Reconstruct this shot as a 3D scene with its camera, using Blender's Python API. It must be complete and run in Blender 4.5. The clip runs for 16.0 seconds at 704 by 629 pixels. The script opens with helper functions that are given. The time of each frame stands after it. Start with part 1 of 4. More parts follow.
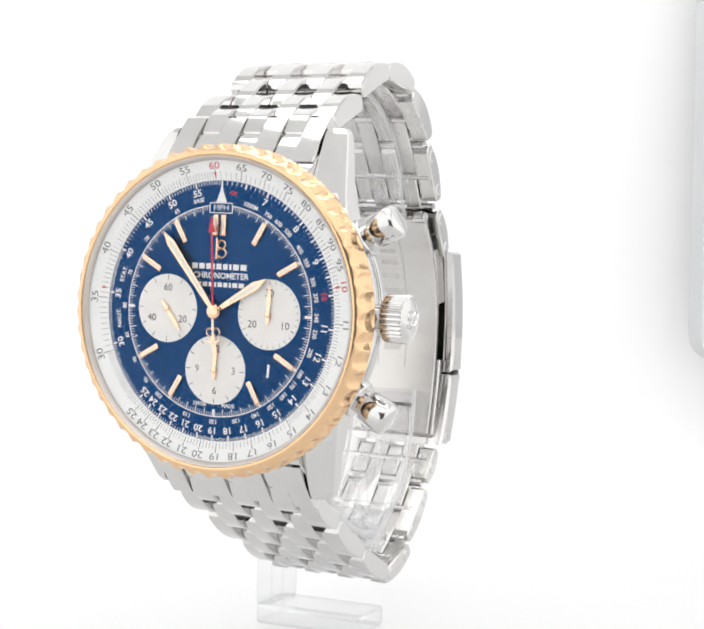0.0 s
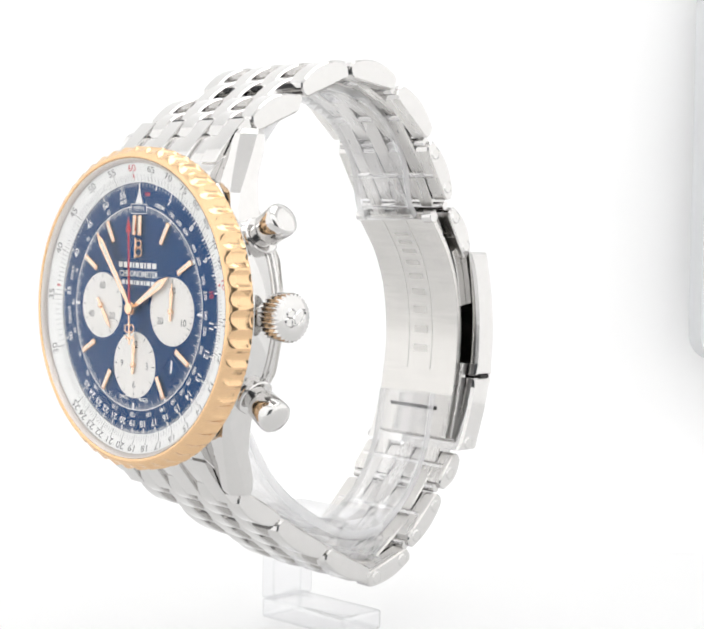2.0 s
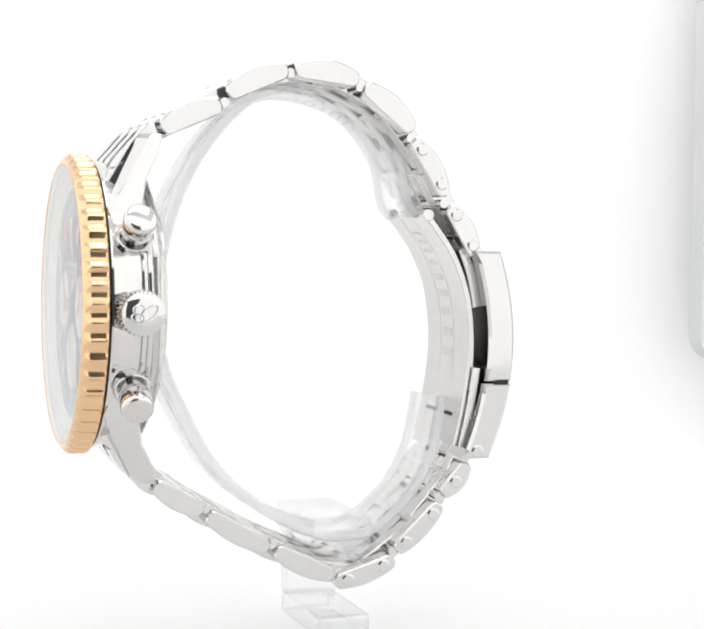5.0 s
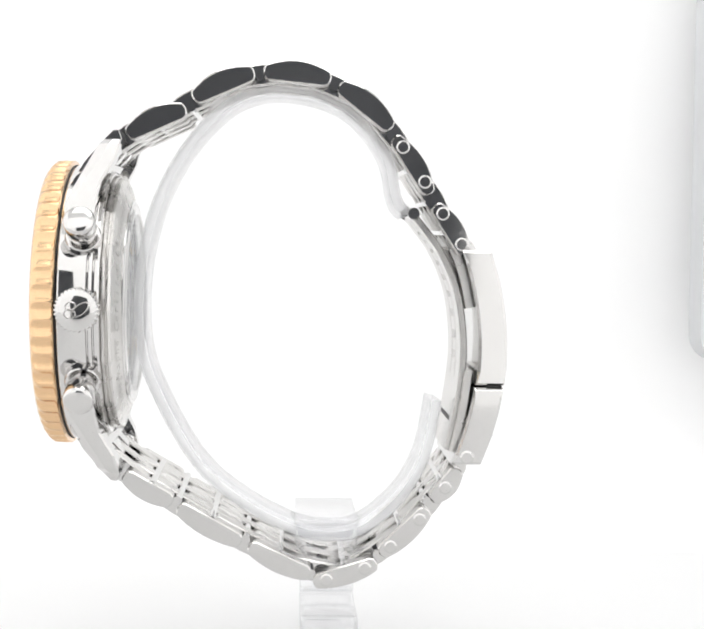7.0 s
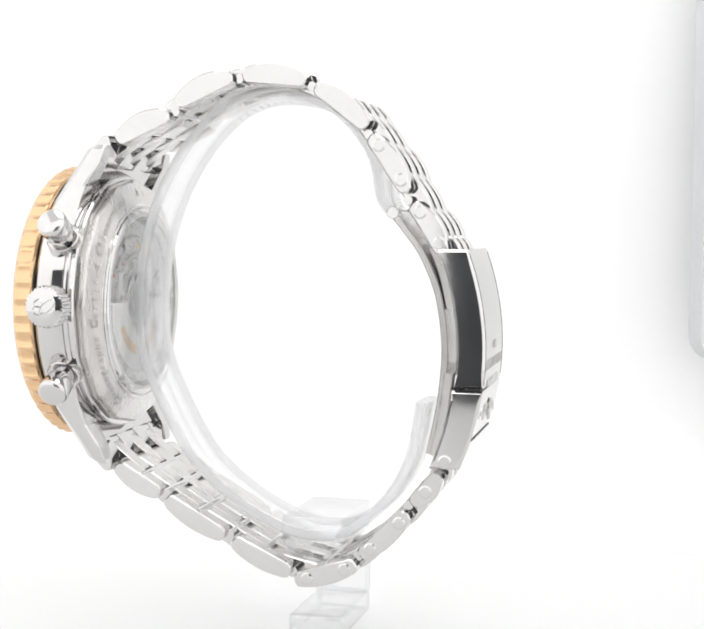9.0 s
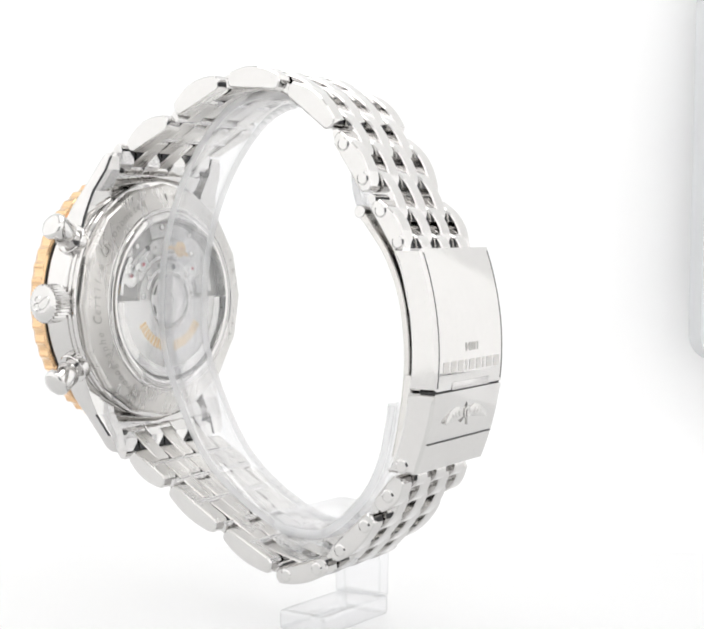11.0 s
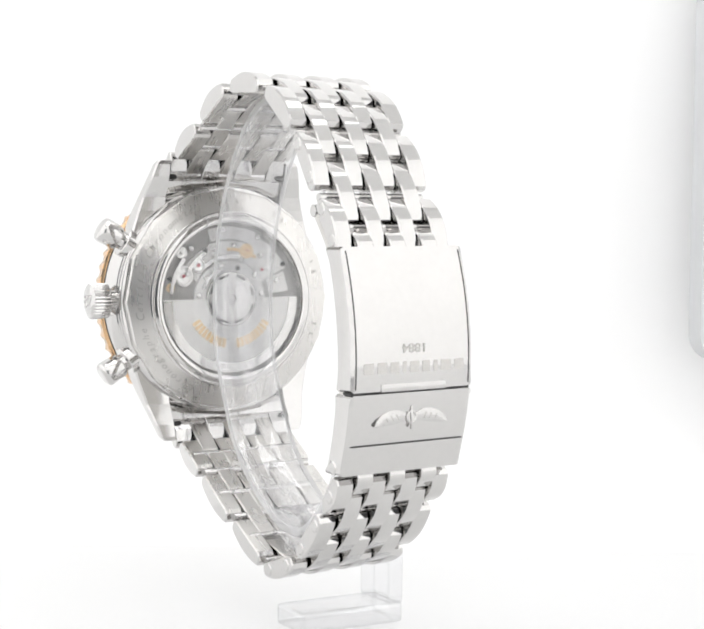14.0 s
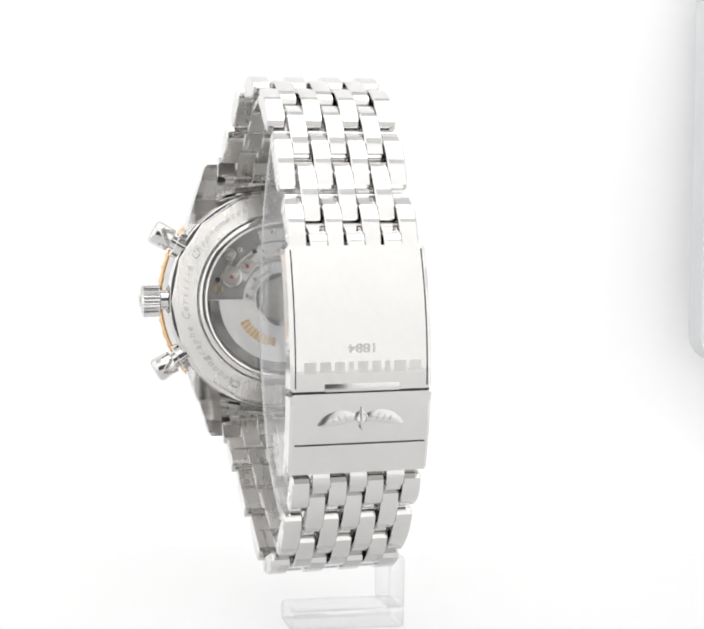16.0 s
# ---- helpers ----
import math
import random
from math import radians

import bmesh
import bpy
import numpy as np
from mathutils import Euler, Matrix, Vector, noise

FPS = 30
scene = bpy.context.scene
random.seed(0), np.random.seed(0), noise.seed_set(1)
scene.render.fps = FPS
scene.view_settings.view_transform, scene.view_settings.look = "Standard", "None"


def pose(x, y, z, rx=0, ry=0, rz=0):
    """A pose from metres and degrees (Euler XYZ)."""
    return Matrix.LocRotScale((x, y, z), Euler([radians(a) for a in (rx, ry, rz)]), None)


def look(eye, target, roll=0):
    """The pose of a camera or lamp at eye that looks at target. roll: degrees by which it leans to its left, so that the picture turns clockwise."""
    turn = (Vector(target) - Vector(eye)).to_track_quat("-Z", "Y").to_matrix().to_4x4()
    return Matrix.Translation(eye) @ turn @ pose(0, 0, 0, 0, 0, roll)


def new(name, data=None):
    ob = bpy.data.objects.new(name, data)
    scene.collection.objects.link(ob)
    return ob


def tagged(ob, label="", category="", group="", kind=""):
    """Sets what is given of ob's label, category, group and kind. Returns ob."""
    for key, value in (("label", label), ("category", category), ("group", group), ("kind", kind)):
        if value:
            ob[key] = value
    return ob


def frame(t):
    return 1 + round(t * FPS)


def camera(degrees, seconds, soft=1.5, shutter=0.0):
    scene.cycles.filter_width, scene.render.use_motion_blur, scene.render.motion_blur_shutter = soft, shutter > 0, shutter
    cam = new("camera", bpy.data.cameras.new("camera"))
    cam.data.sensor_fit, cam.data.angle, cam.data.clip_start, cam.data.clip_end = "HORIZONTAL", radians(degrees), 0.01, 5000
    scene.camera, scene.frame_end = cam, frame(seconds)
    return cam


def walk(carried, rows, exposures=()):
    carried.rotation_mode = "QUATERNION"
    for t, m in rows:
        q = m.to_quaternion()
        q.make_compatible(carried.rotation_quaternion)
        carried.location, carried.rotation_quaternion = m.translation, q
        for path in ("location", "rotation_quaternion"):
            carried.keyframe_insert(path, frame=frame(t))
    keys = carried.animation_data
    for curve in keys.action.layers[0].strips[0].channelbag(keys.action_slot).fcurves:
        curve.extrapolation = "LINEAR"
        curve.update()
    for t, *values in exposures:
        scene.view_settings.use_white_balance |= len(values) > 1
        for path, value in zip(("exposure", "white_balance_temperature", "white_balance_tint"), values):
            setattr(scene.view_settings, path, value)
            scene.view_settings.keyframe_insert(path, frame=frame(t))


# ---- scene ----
MM = 0.001
FLOOR = 58.3          # the table top lies this far (mm) below the level of the lens's zero

# ---- camera ----
cam = camera(29.37, 16.0, soft=2.2)
EYE = Vector((0.0, -0.2303, 0.0617))
AIM = EYE + Vector((math.sin(radians(0.673)), math.cos(radians(0.673)), math.tan(radians(-1.971))))
walk(cam, [(0.0, look(EYE, AIM, 0.89)), (16.0, look(EYE, AIM, 0.89))])

# ---- light ----
scene.view_settings.exposure = 0.0
world = bpy.data.worlds.new("world")
world.use_nodes = True
world.node_tree.nodes["Background"].inputs[0].default_value = (0.02, 0.02, 0.022, 1)
world.node_tree.nodes["Background"].inputs[1].default_value = 0.3
scene.world = world
GLOW_TOP, GLOW_SIDE, GLOW_FRONT, GLOW_BACK, GLOW_TABLE = 2.25, 0.46, 0.46, 0.16, 0.55


# ---- materials ----
def mat(name, base, rough=0.5, metal=0.0, noise_scale=0.0, amount=0.05, bump=0.0, rough_var=0.0, stretch=(1, 1, 1), **more):
    """A principled material, with fine variation of colour, roughness and relief."""
    m = bpy.data.materials.new(name)
    m.use_nodes = True
    nt = m.node_tree
    b = nt.nodes["Principled BSDF"]
    b.inputs["Base Color"].default_value = (*base, 1)
    b.inputs["Roughness"].default_value = rough
    b.inputs["Metallic"].default_value = metal
    for key, value in more.items():
        b.inputs[key.replace("_", " ")].default_value = value
    if noise_scale:
        co = nt.nodes.new("ShaderNodeTexCoord")
        mp = nt.nodes.new("ShaderNodeMapping")
        mp.inputs["Scale"].default_value = stretch
        nt.links.new(co.outputs["Object"], mp.inputs["Vector"])
        n = nt.nodes.new("ShaderNodeTexNoise")
        n.inputs["Scale"].default_value = noise_scale
        n.inputs["Detail"].default_value = 4
        nt.links.new(mp.outputs["Vector"], n.inputs["Vector"])
        n2 = nt.nodes.new("ShaderNodeTexNoise")
        n2.inputs["Scale"].default_value = noise_scale * 0.13
        nt.links.new(co.outputs["Object"], n2.inputs["Vector"])
        add = nt.nodes.new("ShaderNodeMath")
        add.operation = "ADD"
        nt.links.new(n.outputs["Fac"], add.inputs[0])
        nt.links.new(n2.outputs["Fac"], add.inputs[1])
        ramp = nt.nodes.new("ShaderNodeMapRange")
        ramp.inputs["From Min"].default_value, ramp.inputs["From Max"].default_value = 0.6, 1.4
        nt.links.new(add.outputs[0], ramp.inputs["Value"])
        mix = nt.nodes.new("ShaderNodeMix")
        mix.data_type = "RGBA"
        nt.links.new(ramp.outputs[0], mix.inputs["Factor"])
        mix.inputs["A"].default_value = (*[c * (1 - amount) for c in base], 1)
        mix.inputs["B"].default_value = (*[min(1, c * (1 + amount)) for c in base], 1)
        nt.links.new(mix.outputs["Result"], b.inputs["Base Color"])
        if rough_var:
            rr = nt.nodes.new("ShaderNodeMapRange")
            rr.inputs["From Min"].default_value, rr.inputs["From Max"].default_value = 0.6, 1.4
            rr.inputs["To Min"].default_value, rr.inputs["To Max"].default_value = max(0, rough - rough_var), rough + rough_var
            nt.links.new(add.outputs[0], rr.inputs["Value"])
            nt.links.new(rr.outputs[0], b.inputs["Roughness"])
        if bump:
            bp = nt.nodes.new("ShaderNodeBump")
            bp.inputs["Strength"].default_value = bump
            bp.inputs["Distance"].default_value = 0.00005
            nt.links.new(n.outputs["Fac"], bp.inputs["Height"])
            nt.links.new(bp.outputs[0], b.inputs["Normal"])
    return m


def glowing(name, colour, strength, base=(0.8, 0.8, 0.8), rough=0.9):
    """Translucent white fabric, lit from behind by the studio's lamps."""
    m = mat(name, base, rough)
    b = m.node_tree.nodes["Principled BSDF"]
    b.inputs["Emission Color"].default_value = (*colour, 1)
    b.inputs["Emission Strength"].default_value = strength
    return m


def clear(name, tint=(1, 1, 1), base=0.03, edge=0.75, steep=4.0, gloss="ShaderNodeBsdfGlossy"):
    """Thin clear crystal: see-through with a mirror share that grows towards grazing angles."""
    m = bpy.data.materials.new(name)
    m.use_nodes = True
    nt = m.node_tree
    nt.nodes.remove(nt.nodes["Principled BSDF"])
    lw = nt.nodes.new("ShaderNodeLayerWeight")
    pw = nt.nodes.new("ShaderNodeMath")
    pw.operation = "POWER"
    pw.inputs[1].default_value = steep
    nt.links.new(lw.outputs["Facing"], pw.inputs[0])
    fr = nt.nodes.new("ShaderNodeMath")
    fr.operation = "MULTIPLY_ADD"
    fr.inputs[1].default_value, fr.inputs[2].default_value = edge, base
    nt.links.new(pw.outputs[0], fr.inputs[0])
    tr = nt.nodes.new("ShaderNodeBsdfTransparent")
    tr.inputs[0].default_value = (*tint, 1)
    gl = nt.nodes.new(gloss)
    gl.inputs["Roughness"].default_value = 0.02
    mx = nt.nodes.new("ShaderNodeMixShader")
    nt.links.new(fr.outputs[0], mx.inputs[0])
    nt.links.new(tr.outputs[0], mx.inputs[1])
    nt.links.new(gl.outputs[0], mx.inputs[2])
    nt.links.new(mx.outputs[0], nt.nodes["Material Output"].inputs[0])
    return m


STEEL = mat("polished_steel", (0.65, 0.64, 0.63), 0.06, 1.0, 900, 0.02, 0.02, 0.025)
BRUSHED = mat("brushed_steel", (0.68, 0.665, 0.645), 0.28, 1.0, 1500, 0.03, 0.05, 0.03, (1, 0.05, 0.05))
SATIN = mat("satin_steel", (0.61, 0.60, 0.59), 0.2, 1.0, 1500, 0.04, 0.03, 0.04)
BLADE = mat("fine_brushed_steel", (0.63, 0.615, 0.595), 0.22, 1.0, 1500, 0.06, 0.06, 0.05, (0.06, 1, 1))
ENGRAVE = mat("engraved_steel", (0.52, 0.51, 0.49), 0.45, 1.0, 3000, 0.1)
FAINT = mat("lightly_engraved_steel", (0.58, 0.565, 0.545), 0.32, 1.0, 3000, 0.08)
DARK = mat("dark_slot_and_shade", (0.02, 0.02, 0.02), 0.5, 0.0, 2000, 0.1)
GOLD = mat("yellow_gold", (0.79, 0.535, 0.315), 0.19, 1.0, 900, 0.03, 0.04, 0.04)
ROSE = mat("rose_gold", (0.95, 0.66, 0.46), 0.18, 1.0, 1200, 0.03)
LUME = mat("cream_lume", (0.86, 0.80, 0.70), 0.6, 0.0, 3000, 0.03)
BLUE = mat("blue_sunray_dial", (0.0045, 0.044, 0.146), 0.34, 0.85, 2500, 0.06, 0.02, 0.0, Specular_IOR_Level=0.2, Anisotropic=0.9, Anisotropic_Rotation=0.25)
TANGENT = BLUE.node_tree.nodes.new("ShaderNodeTangent")
TANGENT.direction_type, TANGENT.axis = "RADIAL", "Y"
BLUE.node_tree.links.new(TANGENT.outputs[0], BLUE.node_tree.nodes["Principled BSDF"].inputs["Tangent"])
SILVER = mat("silvered_ring", (0.93, 0.93, 0.915), 0.42, 0.0, 2500, 0.03)
PALE = mat("pale_rim", (0.74, 0.68, 0.63), 0.35, 0.4, 1500, 0.03)
SUBSILVER = mat("silvered_subdial", (0.82, 0.80, 0.77), 0.40, 0.1, 2500, 0.04)
INK = mat("black_print", (0.07, 0.07, 0.08), 0.6)
GREY_INK = mat("grey_print", (0.17, 0.165, 0.17), 0.6)
WHITE = mat("white_print", (0.85, 0.85, 0.85), 0.6)
RED = mat("red_print", (0.62, 0.03, 0.05), 0.5)
RECESS = mat("dark_movement_plate", (0.42, 0.41, 0.40), 0.55, 0.2, 1500, 0.15)
MOVEMENT = mat("rhodium_movement", (0.88, 0.87, 0.855), 0.5, 0.12, 1800, 0.08)
BRASS = mat("gilt_print", (0.80, 0.58, 0.30), 0.35, 0.9, 1500, 0.05)
RUBY = mat("ruby_jewel", (0.45, 0.03, 0.07), 0.15)
CRYSTAL = clear("sapphire_crystal", (1, 1, 1), 0.008, 0.9, 3.8)
BACK_GLASS = clear("display_back_glass", (1, 1, 1), 0.1, 0.85, 3.5)
ACRYLIC = clear("clear_acrylic", (0.985, 0.985, 0.99), 0.12, 0.6, 2.5)
ACRYLIC_FOOT = clear("thin_clear_acrylic", (0.975, 0.975, 0.98), 0.05, 0.45, 3.0)
ACRYLIC_RIM = clear("acrylic_rounded_rim", (0.955, 0.96, 0.965), 0.24, 0.4, 2.0)
ACRYLIC_EDGE = clear("acrylic_cut_edge", (0.96, 0.96, 0.97), 0.38, 0.25, 2.0, "ShaderNodeBsdfDiffuse")
TABLE = glowing("white_acrylic_light_table", (1.0, 1.0, 1.0), GLOW_TABLE, (0.26, 0.26, 0.26), 0.45)
PANEL_GREY = mat("light_grey_plastic", (0.60, 0.61, 0.62), 0.55, 0.0, 300, 0.03)
ROOM = mat("dark_studio_paint", (0.32, 0.33, 0.35), 0.8, 0.0, 8, 0.3)
FABRIC = mat("white_tent_fabric", (0.78, 0.78, 0.78), 0.9, 0.0, 800, 0.03, 0.1)
GLOW_T = glowing("top_diffuser", (1.0, 1.0, 1.0), GLOW_TOP)
GLOW_S = glowing("side_diffuser", (1.0, 0.995, 0.985), GLOW_SIDE)
GLOW_F = glowing("front_diffuser", (1.0, 0.995, 0.985), GLOW_FRONT)
GLOW_B = glowing("back_diffuser", (1.0, 1.0, 1.0), GLOW_BACK, (0.75, 0.75, 0.75))


# ---- mesh tools (all in millimetres, scaled on linking) ----
def part(name, bm, material, parent=None, label="", angle=32, smooth=True):
    """Links a bmesh, drawn in millimetres, as one mesh object, under a thing or a part."""
    bmesh.ops.recalc_face_normals(bm, faces=bm.faces)
    bm.transform(Matrix.Scale(MM, 4))
    me = bpy.data.meshes.new(name)
    bm.to_mesh(me)
    bm.free()
    me.materials.append(material)
    if smooth:
        me.shade_smooth()
        me.set_sharp_from_angle(angle=radians(angle))
    ob = new(name, me)
    ob.parent = parent
    if label:
        tagged(ob, label=label)
    return ob


def rings(bm, loops, close=False, caps=True):
    """Skins a row of equally long loops of points."""
    vs = [[bm.verts.new(p) for p in lp] for lp in loops]
    n = len(vs[0])
    pairs = list(zip(vs, vs[1:])) + ([(vs[-1], vs[0])] if close else [])
    for a, b in pairs:
        for i in range(n):
            j = (i + 1) % n
            bm.faces.new((a[i], a[j], b[j], b[i]))
    if caps and not close:
        bm.faces.new(vs[0][::-1])
        bm.faces.new(vs[-1])
    return bm


def lathe(bm, profile, segs=96, close=False, centre=(0, 0), wave=None, cut=0.0):
    """Turns (y, radius[, wave share]) round an axis along y through (x, z) = centre."""
    loops = []
    for row in profile:
        y, r = row[0], row[1]
        share = row[2] if len(row) > 2 else 0
        lp = []
        for i in range(segs):
            a = 2 * math.pi * i / segs
            rr = r + (wave(a) * share if wave and share else 0)
            if cut and share:
                rr = r + min(0, wave(a) + (1 - share) * cut)
            lp.append((centre[0] + rr * math.sin(a), y, centre[1] + rr * math.cos(a)))
        loops.append(lp)
    return rings(bm, loops, close)


def prism(bm, poly, x0, x1, bevel=0.15):
    """Extrudes a (y, z) outline along x, with its rims eased."""
    n = len(poly)
    cy, cz = sum(p[0] for p in poly) / n, sum(p[1] for p in poly) / n

    def inset(b):
        out = []
        for i in range(n):
            a, p, c = Vector(poly[i - 1]), Vector(poly[i]), Vector(poly[(i + 1) % n])
            t = (c - a).normalized()
            nrm = Vector((-t.y, t.x))
            if nrm.dot(Vector((cy, cz)) - p) < 0:
                nrm = -nrm
            out.append(p + nrm * b)
        return out
    s = 1 if x1 > x0 else -1
    small = inset(bevel)
    loops = [[(x0, *p) for p in small], [(x0 + s * bevel, *p) for p in poly],
             [(x1 - s * bevel, *p) for p in poly], [(x1, *p) for p in small]]
    return rings(bm, loops)


def block(bm, centre, size, bevel=0.0, m=None):
    made = bmesh.ops.create_cube(bm, size=1.0)["verts"]
    bmesh.ops.transform(bm, verts=made, matrix=(m or Matrix()) @ Matrix.Translation(centre) @ Matrix.Diagonal((*size, 1)))
    if bevel:
        edges = {e for v in made for e in v.link_edges}
        bmesh.ops.bevel(bm, geom=list(edges), offset=bevel, segments=2, affect="EDGES", profile=0.5)
    return bm


def flat(bm, pts, y, h=0.06):
    """A thin plate with the outline pts (x, z), its front at y - h."""
    return rings(bm, [[(p[0], y, p[1]) for p in pts], [(p[0], y - h, p[1]) for p in pts]])


LETTERS = {}


def letters(text, size, bold=0.022):
    """The outline of some text in the built-in font, as triangles centred on zero."""
    if (text, size, bold) not in LETTERS:
        cu = bpy.data.curves.new("text", "FONT")
        cu.body, cu.size, cu.align_x, cu.align_y, cu.resolution_u = text, size, "CENTER", "CENTER", 3
        cu.offset = bold * size
        ob = bpy.data.objects.new("text", cu)
        scene.collection.objects.link(ob)
        me = bpy.data.meshes.new_from_object(ob.evaluated_get(bpy.context.evaluated_depsgraph_get()))
        scene.collection.objects.unlink(ob)
        bpy.data.objects.remove(ob)
        LETTERS[text, size, bold] = me
    return LETTERS[text, size, bold]


FRONT = Matrix.Rotation(radians(90), 4, "X")      # text that faces -y
BACK_UPSIDE = Matrix.Rotation(radians(-90), 4, "X")  # text that faces +y, upside down


def write(bm, text, size, m, bold=0.022):
    me = letters(text, size, bold).copy()
    me.transform(m)
    bm.from_mesh(me)
    bpy.data.meshes.remove(me)


def write_round(bm, text, size, r, deg, y, flip=False, centre=(0, 0), squeeze=1.0):
    """Text on a circle round the dial's axis, deg clockwise from twelve."""
    m = Matrix.Translation((centre[0], y, centre[1])) @ Matrix.Rotation(radians(deg), 4, "Y") @ Matrix.Translation((0, 0, r))
    if flip:
        m = m @ Matrix.Rotation(radians(180), 4, "Y")
    write(bm, text, size, m @ FRONT @ Matrix.Diagonal((squeeze, 1, 1, 1)))


def tick(bm, deg, r0, r1, w, y, h=0.03, centre=(0, 0), y1=None):
    """A thin radial stroke on the dial; y1 lets it climb a sloping ring."""
    a = radians(deg)
    d, n = Vector((math.sin(a), 0, math.cos(a))), Vector((math.cos(a), 0, -math.sin(a)))
    c = Vector((centre[0], 0, centre[1]))
    y1 = y if y1 is None else y1
    low = [c + d * r0 + n * w / 2, c + d * r0 - n * w / 2, c + d * r1 - n * w / 2, c + d * r1 + n * w / 2]
    ys = [y, y, y1, y1]
    bm.faces.new([bm.verts.new((p.x, q - h, p.z)) for p, q in zip(low, ys)])
    return bm


def smooth_path(pts, n=6):
    out = []
    for i in range(len(pts) - 1):
        p0, p1 = Vector(pts[max(i - 1, 0)]), Vector(pts[i])
        p2, p3 = Vector(pts[i + 1]), Vector(pts[min(i + 2, len(pts) - 1)])
        for k in range(n):
            t = k / n
            out.append(0.5 * ((2 * p1) + (p2 - p0) * t + (2 * p0 - 5 * p1 + 4 * p2 - p3) * t * t + (3 * p1 - p0 - 3 * p2 + p3) * t ** 3))
    out.append(Vector(pts[-1]))
    return out


def band(bm, path, thick, x0, x1, bevel=0.25):
    """A strip bent along a (y, z) path, thick in the path's plane and wide along x."""
    up, lo = [], []
    for i, p in enumerate(path):
        t = (path[min(i + 1, len(path) - 1)] - path[max(i - 1, 0)]).normalized()
        n = Vector((-t.y, t.x))
        up.append(p + n * thick / 2)
        lo.append(p - n * thick / 2)
    vs = []
    b = bevel
    if not b:
        return rings(bm, [[(x0, *p), (x1, *p), (x1, *q), (x0, *q)] for p, q in zip(up, lo)])
    for p, q in zip(up, lo):
        d = (q - p).normalized() * b
        vs.append([bm.verts.new(v) for v in ((x0 + b, *p), (x1 - b, *p), (x1, *(p + d)), (x1, *(q - d)), (x1 - b, *q), (x0 + b, *q), (x0, *(q - d)), (x0, *(p + d)))])
    for a, c in zip(vs, vs[1:]):
        for i in range(8):
            j = (i + 1) % 8
            bm.faces.new((a[i], a[j], c[j], c[i]))
    bm.faces.new(vs[0])
    bm.faces.new(vs[-1][::-1])
    return bm


# ---- the light tent ----
def structure(name, bm, material, label, category):
    ob = part(name, bm, material, None, label)
    return tagged(ob, label=label, category=category, kind="structure")


def tent():
    bm = block(bmesh.new(), (0, -90.5, -2), (600, 311, 4), 0.6)
    structure("floor", bm, TABLE, "white translucent acrylic light table top", "table top")
    # the backdrop rises from behind the table top in one cove
    bm = bmesh.new()
    prof = [(60, -3), (121, -3)]
    for k in range(1, 17):
        a = radians(90 * k / 16)
        prof.append((121 + 25 * math.sin(a), 22 - 25 * math.cos(a)))
    prof.append((146, 430))
    band(bm, [Vector(p) for p in prof], 2.0, -300, 300, 0.2)
    structure("backdrop", bm, GLOW_B, "plain white backlit fabric backdrop", "backdrop")
    for i, x in enumerate((-301.5, 301.5)):
        bm = block(bmesh.new(), (x, -50, 214), (3, 392, 428))
        structure("wall_%s" % ("west", "east")[i], bm, GLOW_S, "white diffusing fabric side of the light tent", "wall")
    bm = block(bmesh.new(), (0, -50, 430), (606, 392, 3))
    structure("ceiling", bm, FABRIC, "white fabric roof of the light tent", "ceiling")
    bm = block(bmesh.new(), (0, -40, 422), (330, 250, 10), 2)
    tagged(part("ceiling_light", bm, GLOW_T), "white glowing rectangular lamp panel under the tent roof", "ceiling light")
    # front with the opening for the lens
    bm = bmesh.new()
    x0, x1, z1 = -85, 62, 175
    block(bm, ((x0 - 300) / 2, -247.5, 214), (300 + x0, 3, 428))
    block(bm, ((x1 + 300) / 2, -247.5, 214), (300 - x1, 3, 428))
    block(bm, ((x0 + x1) / 2, -247.5, (z1 + 428) / 2), (x1 - x0, 3, 428 - z1))
    structure("wall_front", bm, GLOW_F, "white fabric front with an opening for the lens", "wall")
    bm = block(bmesh.new(), (0, -190, 220), (720, 780, 560))
    bmesh.ops.reverse_faces(bm, faces=bm.faces)
    structure("wall_studio", bm, ROOM, "dark painted studio room round the tent", "wall")


def light_panel():
    """The rounded grey edge of a lamp panel behind the table."""
    bm = bmesh.new()
    pts = []
    w, h, r = 60, 120, 7
    for cx, cz, a0 in ((w - r, h - r, 0), (r, h - r, 90), (r, r, 180), (w - r, r, 270)):
        for k in range(7):
            a = radians(a0 + 15 * k)
            pts.append((cx + r * math.cos(a), cz + r * math.sin(a)))
    flat(bm, pts, 12, 12)
    thing = new("lamp_panel")
    tagged(thing, "pale grey plastic lamp panel with a rounded corner", "lamp panel")
    body = part("panel_body", bm, PANEL_GREY, thing)
    bm = block(bmesh.new(), (w - 6, 6, -19.0), (5, 5, 38.2), 0.6)
    part("panel_post", bm, PANEL_GREY, thing)
    return thing


